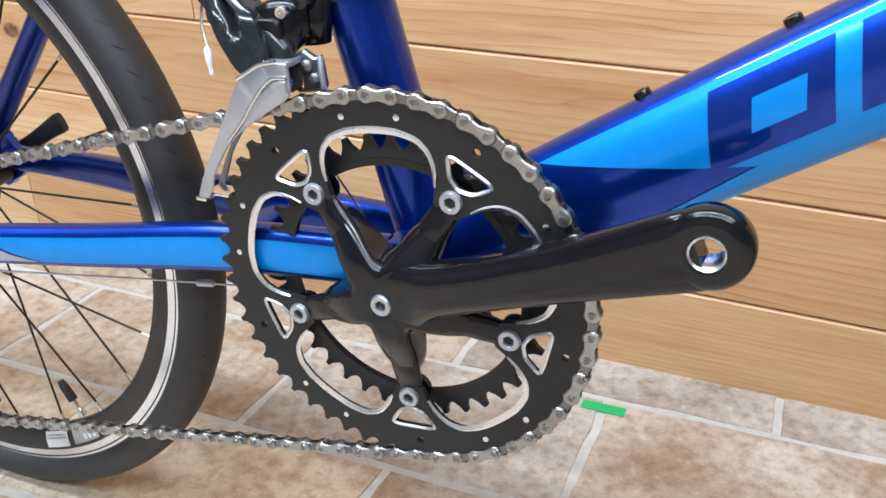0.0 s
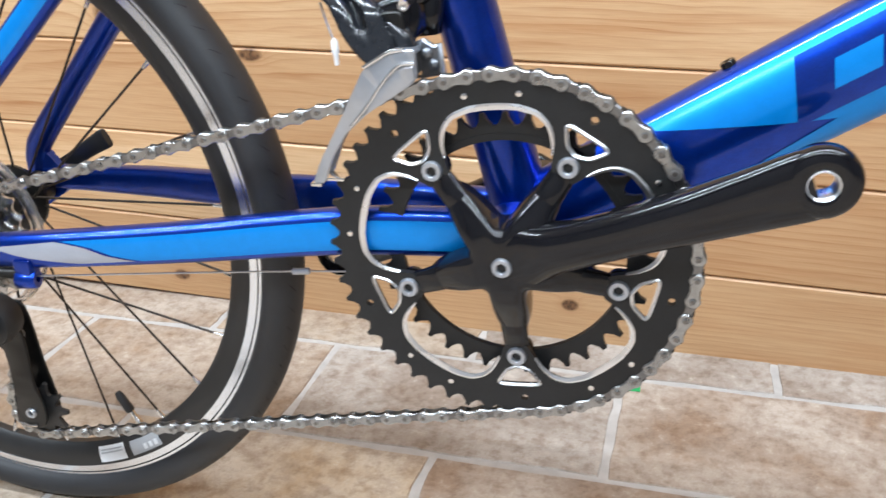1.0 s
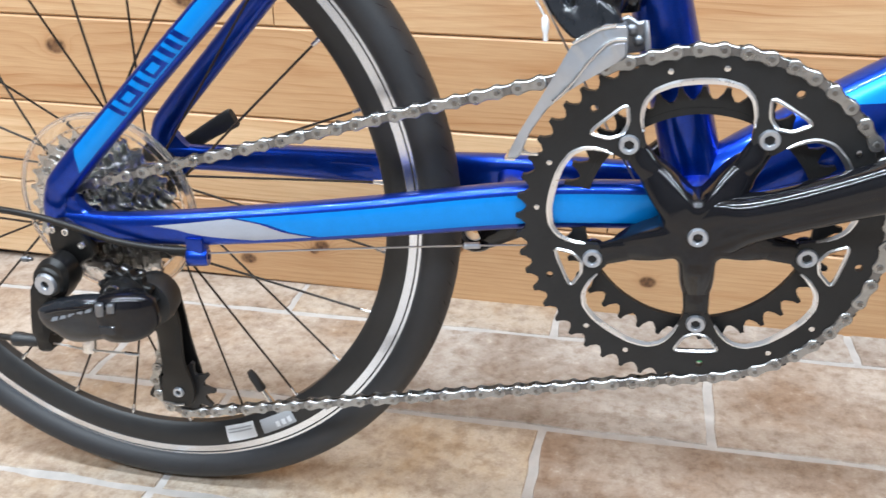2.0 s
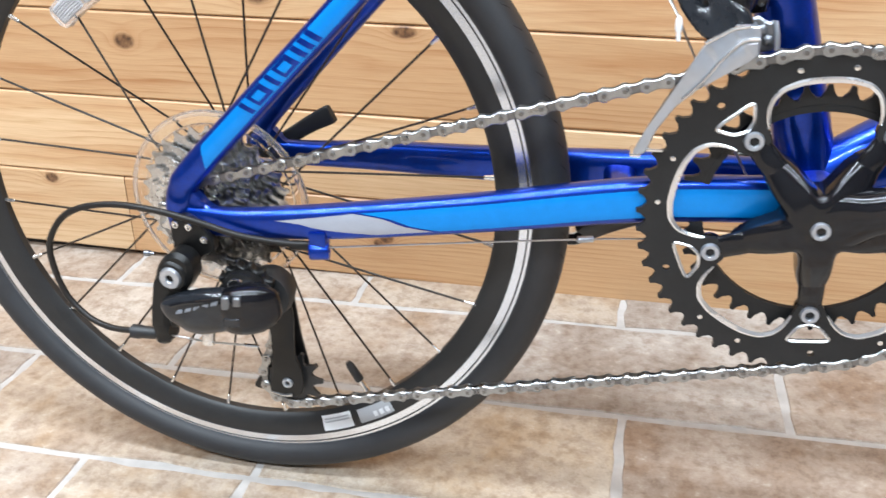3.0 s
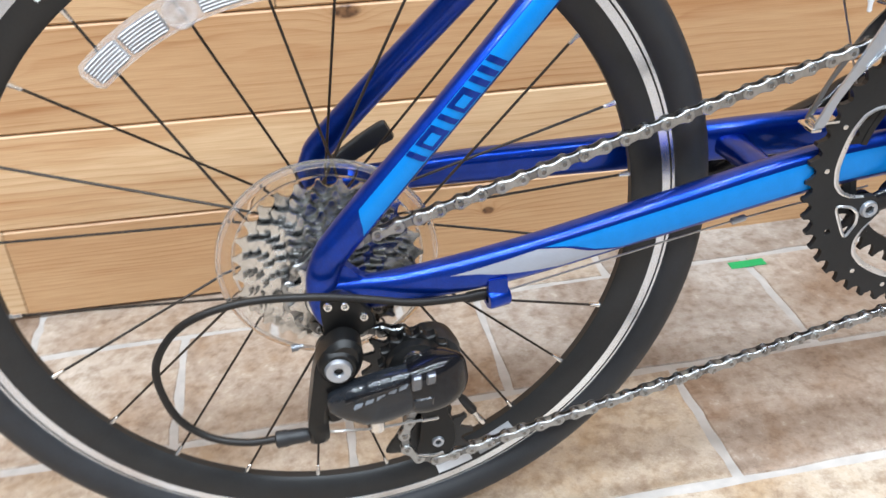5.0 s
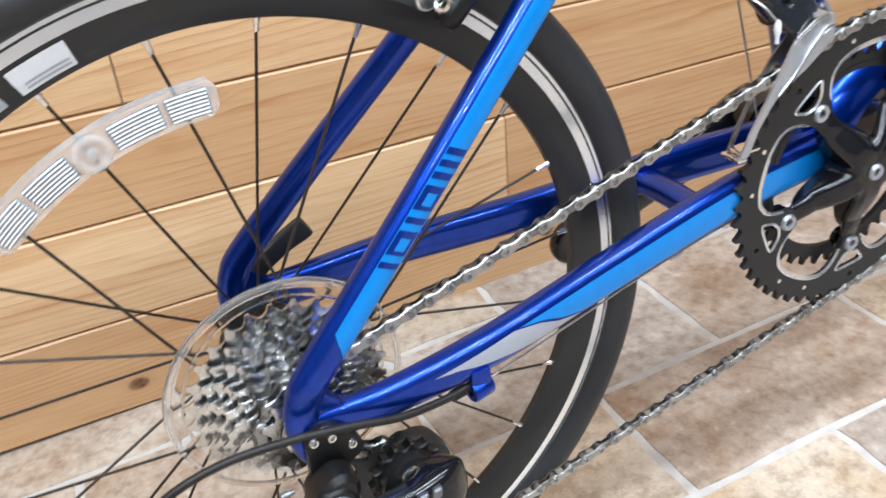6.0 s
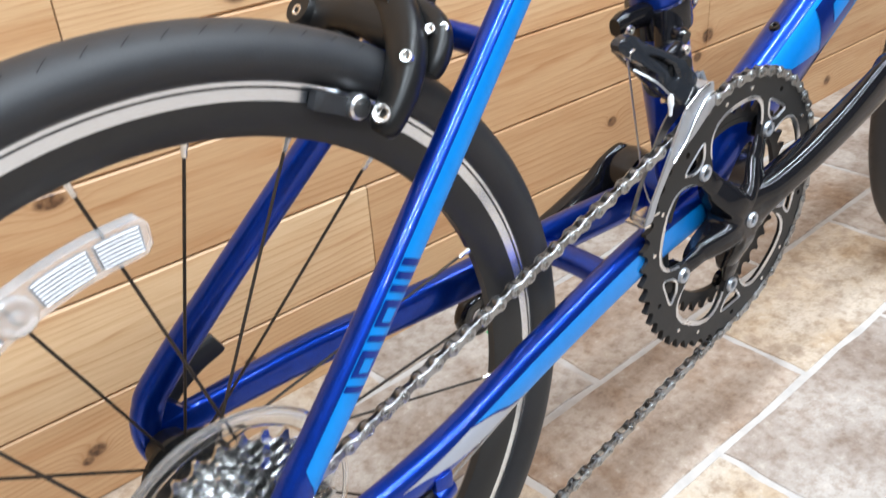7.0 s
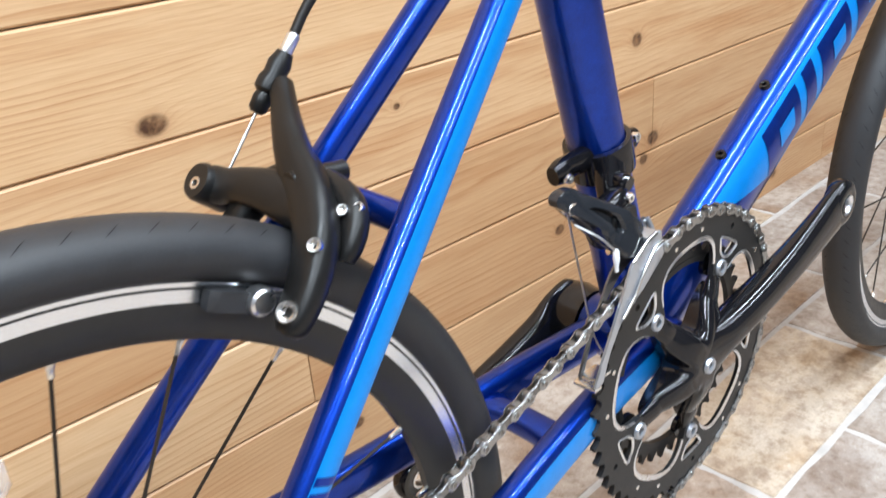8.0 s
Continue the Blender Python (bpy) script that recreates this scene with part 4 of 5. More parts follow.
part("guide_guard", toothed(14, 0.0202, 0.0020, -0.0014, -0.0830, -0.0765, circle(0, 0, 0.004, 12), (), 0.0008), M_BLACK, derailleur, "black toothed guard of the upper wheel", 30).location = (-0.3640, 0.0, 0.2130)
part("cap_ring", lathe([(0.0064, -0.0925), (0.0064, -0.0945), (0.0054, -0.0945), (0.0054, -0.0925)], 24), M_BOLT, derailleur).location = (-0.3655, 0.0, 0.2225)
lip = lathe([(0.0165, -0.0600), (0.0185, -0.0700), (0.0175, -0.0780), (0.0002, -0.0790)], 28, None, False)
part("cage_pivot", lip, M_PLASTIC, derailleur).location = (-0.3530, 0.0, 0.2080)
# worn print on the linkage, plain bars
for k in range(5):
    bx, up = -0.4040 + 0.0066 * k, 0.2070 + 0.0022 * k
    bar = plate([(bx, up), (bx + 0.0046, up + 0.0014), (bx + 0.0058, up + 0.0040), (bx + 0.0012, up + 0.0026)], [], -0.1070, -0.1102)
    part("print_bar", bar, M_WORNPRINT, derailleur, "grey printed bar", 0)
cage = rounded([(-0.3620, 0.2060), (-0.3470, 0.2060), (-0.3415, 0.1870), (-0.3432, 0.1520), (-0.3395, 0.1370), (-0.3392, 0.1230), (-0.3450, 0.1130), (-0.3600, 0.1115), (-0.3660, 0.1170), (-0.3622, 0.1350), (-0.3605, 0.1650)], 4)
part("cage_plate", plate(cage, [], -0.0590, -0.0612, 0.0005), M_BLACK, derailleur, "black pulley cage plate")
inner_cage = rounded([(-0.3620, 0.2060), (-0.3480, 0.2060), (-0.3430, 0.1600), (-0.3390, 0.1330), (-0.3400, 0.1180), (-0.3500, 0.1080), (-0.3700, 0.1060), (-0.3860, 0.1080), (-0.3760, 0.1250), (-0.3660, 0.1450), (-0.3640, 0.1750)], 4)
part("cage_plate", plate(inner_cage, [], -0.0448, -0.0468, 0.0005), M_BLACK, derailleur, "black pulley cage plate")
part("cage_slot", sweep([(-0.3660, -0.0600, 0.1150), (-0.3560, -0.0616, 0.1138), (-0.3480, -0.0616, 0.1150)], 0.0012, 4, 8), M_BOLT, derailleur, "bare metal edge of the cage slot")


def pulley(at):
    bm = toothed(11, PULLEY_R, 0.0030, -0.0045, -0.0015, 0.0015, circle(0, 0, 0.004, 14))
    ob = part("jockey_wheel", bm, M_PLASTIC, derailleur, "black toothed jockey wheel", 30)
    ob.location = at
    b = part("pulley_bolt", bolt_mesh(0.0042, 0.022, 0.5, 16), M_CAGE, derailleur, "silver pulley bolt")
    b.location = (at.x, at.y - 0.0098, at.z + 0.0012)


pulley(GUIDE)
pulley(TENSION)
part("cable_bolt", bolt_mesh(0.0046, 0.010, 0.1, 6), M_BOLT, derailleur, "silver cable clamp bolt").matrix_basis = turn_to(Vector((0, 0.3, 1)), Vector((-0.3912, -0.0960, 0.1760)))
part("limit_screw", lathe([(0.0022, 0.0), (0.0022, 0.004), (0.0014, 0.004), (0.0014, 0.007)], 10, None, False), M_DARKALLOY, derailleur).matrix_basis = turn_to(Vector((1, 0.1, 0)), Vector((-0.4340, -0.0870, 0.2395)))
part("barrel_adjuster", lathe([(0.0030, 0.0), (0.0042, 0.003), (0.0046, 0.006), (0.0046, 0.014), (0.0052, 0.015), (0.0052, 0.021), (0.0036, 0.022)], 18, None, False), M_PLASTIC, derailleur).matrix_basis = turn_to(Vector((-1, 0, -0.02)), Vector((-0.4300, -0.0930, 0.1790)))
part("cable_housing", sweep([(-0.4500, -0.093, 0.1790), (-0.4700, -0.091, 0.1785), (-0.4905, -0.087, 0.1840), (-0.5062, -0.085, 0.2024), (-0.5102, -0.085, 0.2345), (-0.4987, -0.085, 0.2565), (-0.4807, -0.085, 0.2685), (-0.4532, -0.085, 0.2737), (-0.4199, -0.086, 0.2718), (-0.3912, -0.086, 0.2658), (-0.3628, -0.084, 0.2569), (-0.3341, -0.078, 0.2509), (-0.3170, -0.073, 0.2490)], 0.0023, 6, 10), M_HOUSING, derailleur, "black cable housing bent in a loop")
part("housing_end", lathe([(0.0032, 0.0), (0.0034, 0.002), (0.0034, 0.012), (0.0028, 0.013)], 14, None, False), M_BLACK, derailleur).matrix_basis = turn_to(Vector((-1, -0.3, 0.15)), Vector((-0.3180, -0.0725, 0.2475)))
part("inner_wire", sweep([(-0.4300, -0.0930, 0.1790), (-0.4100, -0.0950, 0.1790), (-0.3912, -0.0970, 0.1788), (-0.3640, -0.0960, 0.1785)], 0.0008, 4, 6), M_WIRE, derailleur)
part("wire_end", sweep([(-0.3640, -0.0960, 0.1785), (-0.3590, -0.0955, 0.1782), (-0.3540, -0.0950, 0.1780)], 0.0014, 3, 8), M_BOLT, derailleur)
part("shift_wire", sweep([(-0.3050, -0.0715, 0.2470), (-0.1377, -0.0284, 0.2464), (-0.0300, -0.0050, 0.2440)], 0.0007, 6, 6), M_WIRE, bike_frame, "bare steel shift wire")
part("wire_ferrule", lathe([(0.0012, -0.006), (0.0023, -0.005), (0.0023, 0.005), (0.0012, 0.006)], 12, None, False), M_CAGE, bike_frame).matrix_basis = turn_to(Vector((1, 0.26, 0)), Vector((-0.1377, -0.0284, 0.2464)))

# ---- front derailleur ----
AX = Vector((-0.0600, 0.0, 0.2190)).normalized()


def on_seat(z):
    """The seat tube's axis at a height."""
    return Vector((0.004 - 0.2705 * (z - 0.281), 0.0, z))


clamp_bm = lathe([(0.0182, -0.011), (0.0212, -0.0105), (0.0216, -0.008), (0.0216, 0.008), (0.0212, 0.0105), (0.0182, 0.011)], 40, None, True, turn_to(AX, on_seat(0.4300)))
front_mech = part("front_derailleur", clamp_bm, M_GLOSSBLACK, bike, "black front derailleur with grey cage plates")
for sx, sy in ((-1, -0.004), (1, 0.004)):
    c = on_seat(0.4300)
    reach = 0.007 if sx < 0 else 0.0
    ear = Tube([(c.x + sx * 0.014, sy, c.z - sx * 0.004, 0.0085, 0.0060), (c.x + sx * (0.027 + reach), sy, c.z - sx * 0.004, 0.0075, 0.0055), (c.x + sx * (0.036 + reach), sy, c.z - sx * 0.003, 0.0078, 0.0060), (c.x + sx * (0.0430 + reach), sy, c.z - sx * 0.002, 0.0060, 0.0045)], 5, 2.4).mesh(16)
    part("clamp_ear", ear, M_GLOSSBLACK, front_mech)
    part("clamp_bolt", bolt_mesh(0.0032, 0.004, 0.5, 14), M_BOLT, front_mech).location = (c.x + sx * (0.036 + reach), sy - 0.0080, c.z)
mech_body = Tube([(-0.0500, -0.0240, 0.4090, 0.0090, 0.0050), (-0.0570, -0.0290, 0.4085, 0.0135, 0.0075), (-0.0680, -0.0300, 0.4050, 0.0140, 0.0085), (-0.0820, -0.0300, 0.4000, 0.0110, 0.0070)], 6, 3.0).mesh(22)
part("mech_base", Tube([(-0.0440, -0.0130, 0.4330, 0.0070, 0.0100), (-0.0480, -0.0170, 0.4200, 0.0075, 0.0100), (-0.0490, -0.0200, 0.4080, 0.0070, 0.0100), (-0.0480, -0.0200, 0.3980, 0.0050, 0.0080)], 6, 2.8, (1, 0, 0)).mesh(20), M_GLOSSBLACK, front_mech)
part("mech_body", mech_body, M_GLOSSBLACK, front_mech)
wedge = Tube([(-0.1010, -0.0170, 0.4270, 0.0045, 0.0050), (-0.0960, -0.0200, 0.4240, 0.0065, 0.0070), (-0.0860, -0.0270, 0.4150, 0.0095, 0.0085), (-0.0720, -0.0335, 0.4030, 0.0130, 0.0085), (-0.0590, -0.0380, 0.3930, 0.0120, 0.0070), (-0.0530, -0.0390, 0.3890, 0.0080, 0.0050)], 6, 2.6).mesh(26)
part("mech_link", wedge, M_GREYGLOSS, front_mech, "glossy dark grey wedge-shaped link")
part("link_rim", sweep([(-0.1020, -0.0235, 0.4250), (-0.0960, -0.0290, 0.4205), (-0.0850, -0.0370, 0.4090), (-0.0740, -0.0425, 0.3960)], 0.0012, 5, 8), M_BOLT, front_mech)
arm_out = rounded([(-0.1150, 0.4330), (-0.1020, 0.4360), (-0.0900, 0.4270), (-0.0790, 0.4040), (-0.0750, 0.3890), (-0.0900, 0.3815), (-0.1040, 0.3965), (-0.1100, 0.4130)], 4)
pull_bm = plate(arm_out, [rounded([(-0.1000, 0.4200), (-0.0930, 0.4140), (-0.0900, 0.4010), (-0.0960, 0.4030)], 3)], -0.0240, -0.0320, 0.0018)
for v in pull_bm.verts:
    lean = max(0.0, 0.430 - v.co.z)
    v.co += Vector((0.012, -0.007, 0.003)) * min(1.0, lean / 0.02) + Vector((0.10, -0.26, 0.05)) * lean
part("pull_arm", pull_bm, M_GREYGLOSS, front_mech, "glossy black cable pull arm")
for bx, by, bz, r in ((-0.1060, -0.0345, 0.4260, 0.0040), (-0.0720, -0.0400, 0.4130, 0.0032), (-0.0560, -0.0380, 0.4160, 0.0032), (-0.0660, -0.0400, 0.3960, 0.0026)):
    part("mech_screw", bolt_mesh(r, 0.005, 0.45, 14), M_BOLT, front_mech).location = (bx, by, bz)
part("mech_knob", Tube([(-0.0490, -0.0200, 0.4220, 0.0050, 0.0050), (-0.0490, -0.0270, 0.4215, 0.0060, 0.0058), (-0.0490, -0.0315, 0.4210, 0.0045, 0.0045)], 4, 2.0, (1, 0, 0)).mesh(16), M_GLOSSBLACK, front_mech)
part("mech_plate", plate(fillet([(-0.0790, 0.4120), (-0.0560, 0.4140), (-0.0530, 0.3960), (-0.0760, 0.3900)], 0.2, 3), [circle(-0.0660, 0.4040, 0.0030, 12)], -0.0380, -0.0415, 0.0008), M_BLACK, front_mech)
part("link_pin", sweep([(-0.0740, -0.0340, 0.3880), (-0.0660, -0.0370, 0.3855), (-0.0520, -0.0420, 0.3830)], 0.0026, 4, 10), M_BOLT, front_mech)
cage_out = [(-0.1116, 0.3175), (-0.1040, 0.3175), (-0.0980, 0.3334), (-0.0883, 0.3482), (-0.0769, 0.3587), (-0.0667, 0.3658), (-0.0452, 0.3795), (-0.0458, 0.3960), (-0.0520, 0.3958), (-0.0609, 0.3939), (-0.0753, 0.3857), (-0.0851, 0.3674), (-0.0954, 0.3486), (-0.1048, 0.3325)]
part("outer_cage_plate", plate(fillet(cage_out, 0.22, 3), [], -0.0508, -0.0526, 0.0006), M_CAGE, front_mech, "grey alloy outer cage plate")
fold = [(-0.0765, 0.3592), (-0.0737, 0.3648), (-0.0640, 0.3775), (-0.0545, 0.3868), (-0.0466, 0.3882), (-0.0452, 0.3797), (-0.0667, 0.3660)]
part("cage_fold", plate(fillet(fold, 0.2, 3), [], -0.0522, -0.0542, 0.0009), M_CAGE, front_mech)
part("cage_rib", sweep([(-0.0850, -0.0528, 0.3530), (-0.0745, -0.0538, 0.3645), (-0.0650, -0.0538, 0.3775), (-0.0550, -0.0538, 0.3876), (-0.0462, -0.0534, 0.3890)], 0.0010, 5, 8), M_BOLT, front_mech)
part("cage_rim", sweep([(-0.0753, -0.0526, 0.3860), (-0.0680, -0.0526, 0.3902), (-0.0609, -0.0526, 0.3942), (-0.0520, -0.0526, 0.3962)], 0.0012, 4, 8), M_BOLT, front_mech)
part("inner_cage_plate", plate(fillet([(-0.1090, 0.3180), (-0.1050, 0.3180), (-0.0960, 0.3400), (-0.0850, 0.3560), (-0.0700, 0.3700), (-0.0470, 0.3800), (-0.0480, 0.3930), (-0.0640, 0.3880), (-0.0800, 0.3720), (-0.0930, 0.3500), (-0.1020, 0.3330)], 0.22, 3), [], -0.0385, -0.0368, 0.0004), M_DARKALLOY, front_mech)
tip = box(bmesh.new(), (-0.1128, -0.0530, 0.3155), (-0.1060, -0.0368, 0.3178), 0.0008)
box(tip, (-0.1075, -0.0500, 0.3185), (-0.0930, -0.0385, 0.3205), 0.0006)
part("cage_bridge", tip, M_BOLT, front_mech, "bright steel bridge between the cage plates")
part("cage_top", box(bmesh.new(), (-0.0600, -0.0520, 0.3925), (-0.0470, -0.0300, 0.3955), 0.0010), M_CAGE, front_mech)
stay_out = fillet([(-0.0561, 0.3911), (-0.0516, 0.3962), (-0.0464, 0.3988), (-0.0404, 0.3951), (-0.0368, 0.3965), (-0.0345, 0.3793), (-0.0507, 0.3763)], 0.2, 3)
part("mech_stay", plate(stay_out, [rounded([(-0.0535, 0.3890), (-0.0500, 0.3890), (-0.0480, 0.3800), (-0.0510, 0.3790)], 3)], -0.0330, -0.0365, 0.0012), M_DARKALLOY, front_mech)
part("mech_stay_edge", sweep([(-0.0368, -0.0360, 0.3960), (-0.0352, -0.0385, 0.3880), (-0.0343, -0.0385, 0.3800)], 0.0016, 4, 8), M_CAGE, front_mech)
for (x, z) in ((-0.0440, 0.3910), (-0.0400, 0.3850)):
    part("mech_boss", lathe([(0.0034, 0.0), (0.0032, 0.0020), (0.0018, 0.0032), (0.0002, 0.0034)], 16, None, False), M_DARKALLOY, front_mech).matrix_basis = turn_to(Vector((0, -1, 0)), Vector((x, -0.0362, z)))
part("mech_wire", sweep([(-0.1050, -0.0290, 0.4240), (-0.0760, -0.0150, 0.3650), (-0.0430, 0.0, 0.3000), (-0.0180, 0.0, 0.2580)], 0.0007, 5, 6), M_WIRE, front_mech, "bare steel shift wire")
part("wire_tail", sweep([(-0.1050, -0.0340, 0.4165), (-0.0975, -0.0455, 0.4090), (-0.0912, -0.0518, 0.4000)], 0.0007, 4, 6), M_WIRE, front_mech)
part("wire_cap", lathe([(0.0008, 0.0), (0.0019, 0.002), (0.0021, 0.007), (0.0013, 0.010), (0.0013, 0.014), (0.0008, 0.0145)], 12, None, False), M_STICKER, front_mech, "pale crimped wire end cap").matrix_basis = turn_to(Vector((0.05, 0, -1)), Vector((-0.0911, -0.0519, 0.4010)))

# ---- rear brake ----
UP, FORE = Vector((0.66, 0, 0.75)).normalized(), Vector((0.75, 0, -0.66)).normalized()
PAD = Vector((-0.2901, 0.0, 0.4474))


def cal(y, h, w=0.0):
    """A place on the brake: across, up and to the fore."""
    return PAD + UP * h + FORE * w + Vector((0, y, 0))


def brake_tube(rows, power=2.6, steps=6, n=18):
    return Tube([(*cal(y, h, w), a, b) for y, h, w, a, b in rows], steps, power, tuple(FORE)).mesh(n)


brake = part("brake_caliper", brake_tube([(-0.0335, -0.0085, 0.002, 0.0050, 0.0045), (-0.0340, -0.0030, 0.002, 0.0088, 0.0060), (-0.0320, 0.0130, 0.003, 0.0096, 0.0070), (-0.0250, 0.0300, 0.004, 0.0100, 0.0080), (-0.0140, 0.0430, 0.004, 0.0105, 0.0080), (-0.0020, 0.0530, 0.003, 0.0105, 0.0075), (0.0100, 0.0620, 0.001, 0.0090, 0.0068), (0.0230, 0.0740, 0.0, 0.0072, 0.0060), (0.0340, 0.0850, 0.0, 0.0060, 0.0052), (0.0420, 0.0930, 0.0, 0.0055, 0.0050)], 3.0), M_BLACK, bike, "black dual-pivot rear brake caliper")
part("far_arm", brake_tube([(0.0330, -0.0050, 0.003, 0.0060, 0.0045), (0.0345, 0.0100, 0.004, 0.0070, 0.0055), (0.0350, 0.0270, 0.006, 0.0080, 0.0070), (0.0310, 0.0420, 0.008, 0.0085, 0.0075), (0.0180, 0.0530, 0.010, 0.0085, 0.0065), (-0.0020, 0.0560, 0.013, 0.0080, 0.0060), (-0.0180, 0.0520, 0.015, 0.0085, 0.0060), (-0.0265, 0.0440, 0.016, 0.0085, 0.0060), (-0.0300, 0.0350, 0.016, 0.0075, 0.0055), (-0.0310, 0.0280, 0.016, 0.0055, 0.0045)]), M_BLACK, brake)
part("caliper_body", brake_tube([(-0.0160, 0.0420, 0.006, 0.0110, 0.0080), (0.0000, 0.0435, 0.005, 0.0120, 0.0085), (0.0180, 0.0435, 0.002, 0.0105, 0.0080), (0.0340, 0.0415, 0.0, 0.0088, 0.0072), (0.0420, 0.0390, -0.002, 0.0082, 0.0072), (0.0490, 0.0365, -0.004, 0.0095, 0.0085), (0.0550, 0.0350, -0.004, 0.0088, 0.0078)], 2.6), M_BLACK, brake)
part("pivot_boss", lathe([(0.0085, -0.010), (0.0095, -0.008), (0.0095, 0.008), (0.0085, 0.010)], 28, None, False), M_BLACK, brake).matrix_basis = turn_to(FORE, cal(0.0512, 0.0350, -0.004))
for y, h, w, r in ((-0.0340, 0.0, -0.006, 0.0050), (-0.0310, 0.0292, -0.005, 0.0034), (0.0505, 0.0335, -0.0145, 0.0034), (-0.0240, 0.0480, 0.007, 0.0027), (-0.0270, 0.0520, 0.012, 0.0024)):
    ob = part("brake_bolt", bolt_mesh(r, 0.010, 0.5, 18), M_BOLT, brake, "silver brake bolt")
    ob.matrix_basis = turn_to(FORE + Vector((0, 0.55 if y < 0 else 0.1, 0)), cal(y - (0.003 if y < 0 else 0), h, w))
for s in (-1, 1):
    base = Vector((PAD.x - AXLE.x, 0, PAD.z - AXLE.z))
    mid = math.degrees(math.atan2(base.z, base.x))
    shoe = arc(0, 0, 0.2293, mid - 4.6, mid + 7.4, 12) + arc(0, 0, 0.2203, mid + 7.4, mid - 4.6, 12)
    ob = part("brake_pad", plate(shoe, [], s * 0.0112, s * 0.0190, 0.0022), M_RUBBER, brake, "black brake pad")
    ob.location = AXLE
    stub = lathe([(0.0050, 0.0), (0.0062, 0.001), (0.0066, 0.004), (0.0060, 0.008)], 24, None, False)
    part("pad_washer", stub, M_SILVER, brake).matrix_basis = turn_to(Vector((0, -s, 0)), Vector((PAD.x - 0.005, s * 0.0225, PAD.z + 0.003)))
part("centre_bolt", lathe([(0.0050, -0.004), (0.0050, 0.026)], 18, None, False), M_BLACK, brake).matrix_basis = turn_to(Vector((0.98, 0, -0.12)), cal(0.0, 0.052, 0.0))
cable_way = (cal(0.0470, 0.1100) - cal(0.0480, 0.0820)).normalized()
part("cable_barrel", lathe([(0.0030, -0.004), (0.0046, -0.002), (0.0050, 0.004), (0.0044, 0.006), (0.0066, 0.008), (0.0068, 0.013), (0.0056, 0.016), (0.0060, 0.022), (0.0050, 0.025), (0.0042, 0.028)], 20, None, False), M_BLACK, brake, "black cable adjuster").matrix_basis = turn_to(cable_way, cal(0.0480, 0.0800, -0.002))
part("housing_tip", lathe([(0.0032, 0.0), (0.0034, 0.001), (0.0034, 0.010), (0.0028, 0.011)], 14, None, False), M_SILVER, brake).matrix_basis = turn_to(cable_way, cal(0.0480, 0.0800, -0.002) + cable_way * 0.027)
p = cal(0.0480, 0.0800, -0.002)
part("brake_housing", sweep([p + cable_way * 0.033, p + cable_way * 0.060, p + cable_way * 0.10 + Vector((0.01, -0.008, 0.0))], 0.0026, 5, 10), M_HOUSING, brake)
part("brake_wire", sweep([p, cal(0.0465, 0.0640, -0.003), cal(0.0450, 0.0460, -0.004)], 0.0008, 3, 6), M_WIRE, brake, "bare steel brake wire")

# ---- the room ----
WALL_Y = 0.3435


def plank_mesh(length, height):
    """A board with eased edges; its face looks to -y."""
    t, c = 0.014, 0.0022
    prof = [(0, t), (0, c), (c, 0), (height - c - 0.001, 0), (height - 0.001, c), (height - 0.001, t)]
    bm = bmesh.new()
    ends = [[bm.verts.new((x, y, z)) for z, y in prof] for x in (0.0005, length - 0.0005)]
    for j in range(len(prof)):
        k = (j + 1) % len(prof)
        bm.faces.new((ends[0][j], ends[0][k], ends[1][k], ends[1][j]))
    bm.faces.new(ends[0])
    bm.faces.new(ends[1][::-1])
    return link_mesh("plank", bm, M_WOOD, 0)


backing = box(bmesh.new(), (-3.2, WALL_Y + 0.0125, -0.03), (3.6, WALL_Y + 0.14, 2.5))
wall = tagged(new("wall_north", link_mesh("wall_north", backing, M_SOCKET, 0)), "wall clad with pale knotty cedar boards", "wall", kind="structure")
wall.rotation_euler = (0, 0, -0.012)
BOARD_TOPS = [-0.012, 0.0925, 0.1965, 0.2995, 0.4042, 0.5125] + [0.5125 + 0.1040 * k for k in range(1, 19)]
JOINTS = {0: -0.741, 1: -0.064, 2: 0.532, 3: -0.4295, 4: -0.317}
TONE_SET = ((1.06, 1.06, 1.05), (1.0, 0.97, 0.93), (0.95, 0.90, 0.84), (0.88, 0.80, 0.72), (1.03, 1.02, 1.0))
# rows of boards left and right of their butt joint
TONES = {(0, True): (1.10, 1.18, 1.24), (0, False): (0.92, 0.86, 0.79), (1, True): (1.10, 1.14, 1.16), (1, False): (0.86, 0.78, 0.70), (2, True): (0.88, 0.81, 0.735), (2, False): (0.9, 0.83, 0.76), (3, True): (1.0, 0.99, 0.96), (3, False): (1.0, 0.97, 0.93), (4, True): (1.0, 0.96, 0.9), (4, False): (1.04, 1.02, 0.98)}
rng = random.Random(5)
for row, (z0, z1) in enumerate(zip(BOARD_TOPS, BOARD_TOPS[1:])):
    if z1 > 2.5:
        break
    joint = JOINTS.get(row, rng.uniform(-0.9, 0.9))
    xs = [joint + 1.82 * k for k in range(-2, 3)]
    xs = [-3.2] + [x for x in xs if -3.1 < x < 3.5] + [3.6]
    for x0, x1 in zip(xs, xs[1:]):
        ob = new("plank", plank_mesh(x1 - x0, z1 - z0))
        ob.parent = wall
        ob.color = (*TONES.get((row, x0 < joint - 0.01), rng.choice(TONE_SET)), 1)
        ob.matrix_basis = Matrix.Translation((x0, WALL_Y, z0 - 0.021 * x0)) @ Matrix.Rotation(0.021, 4, "Y")

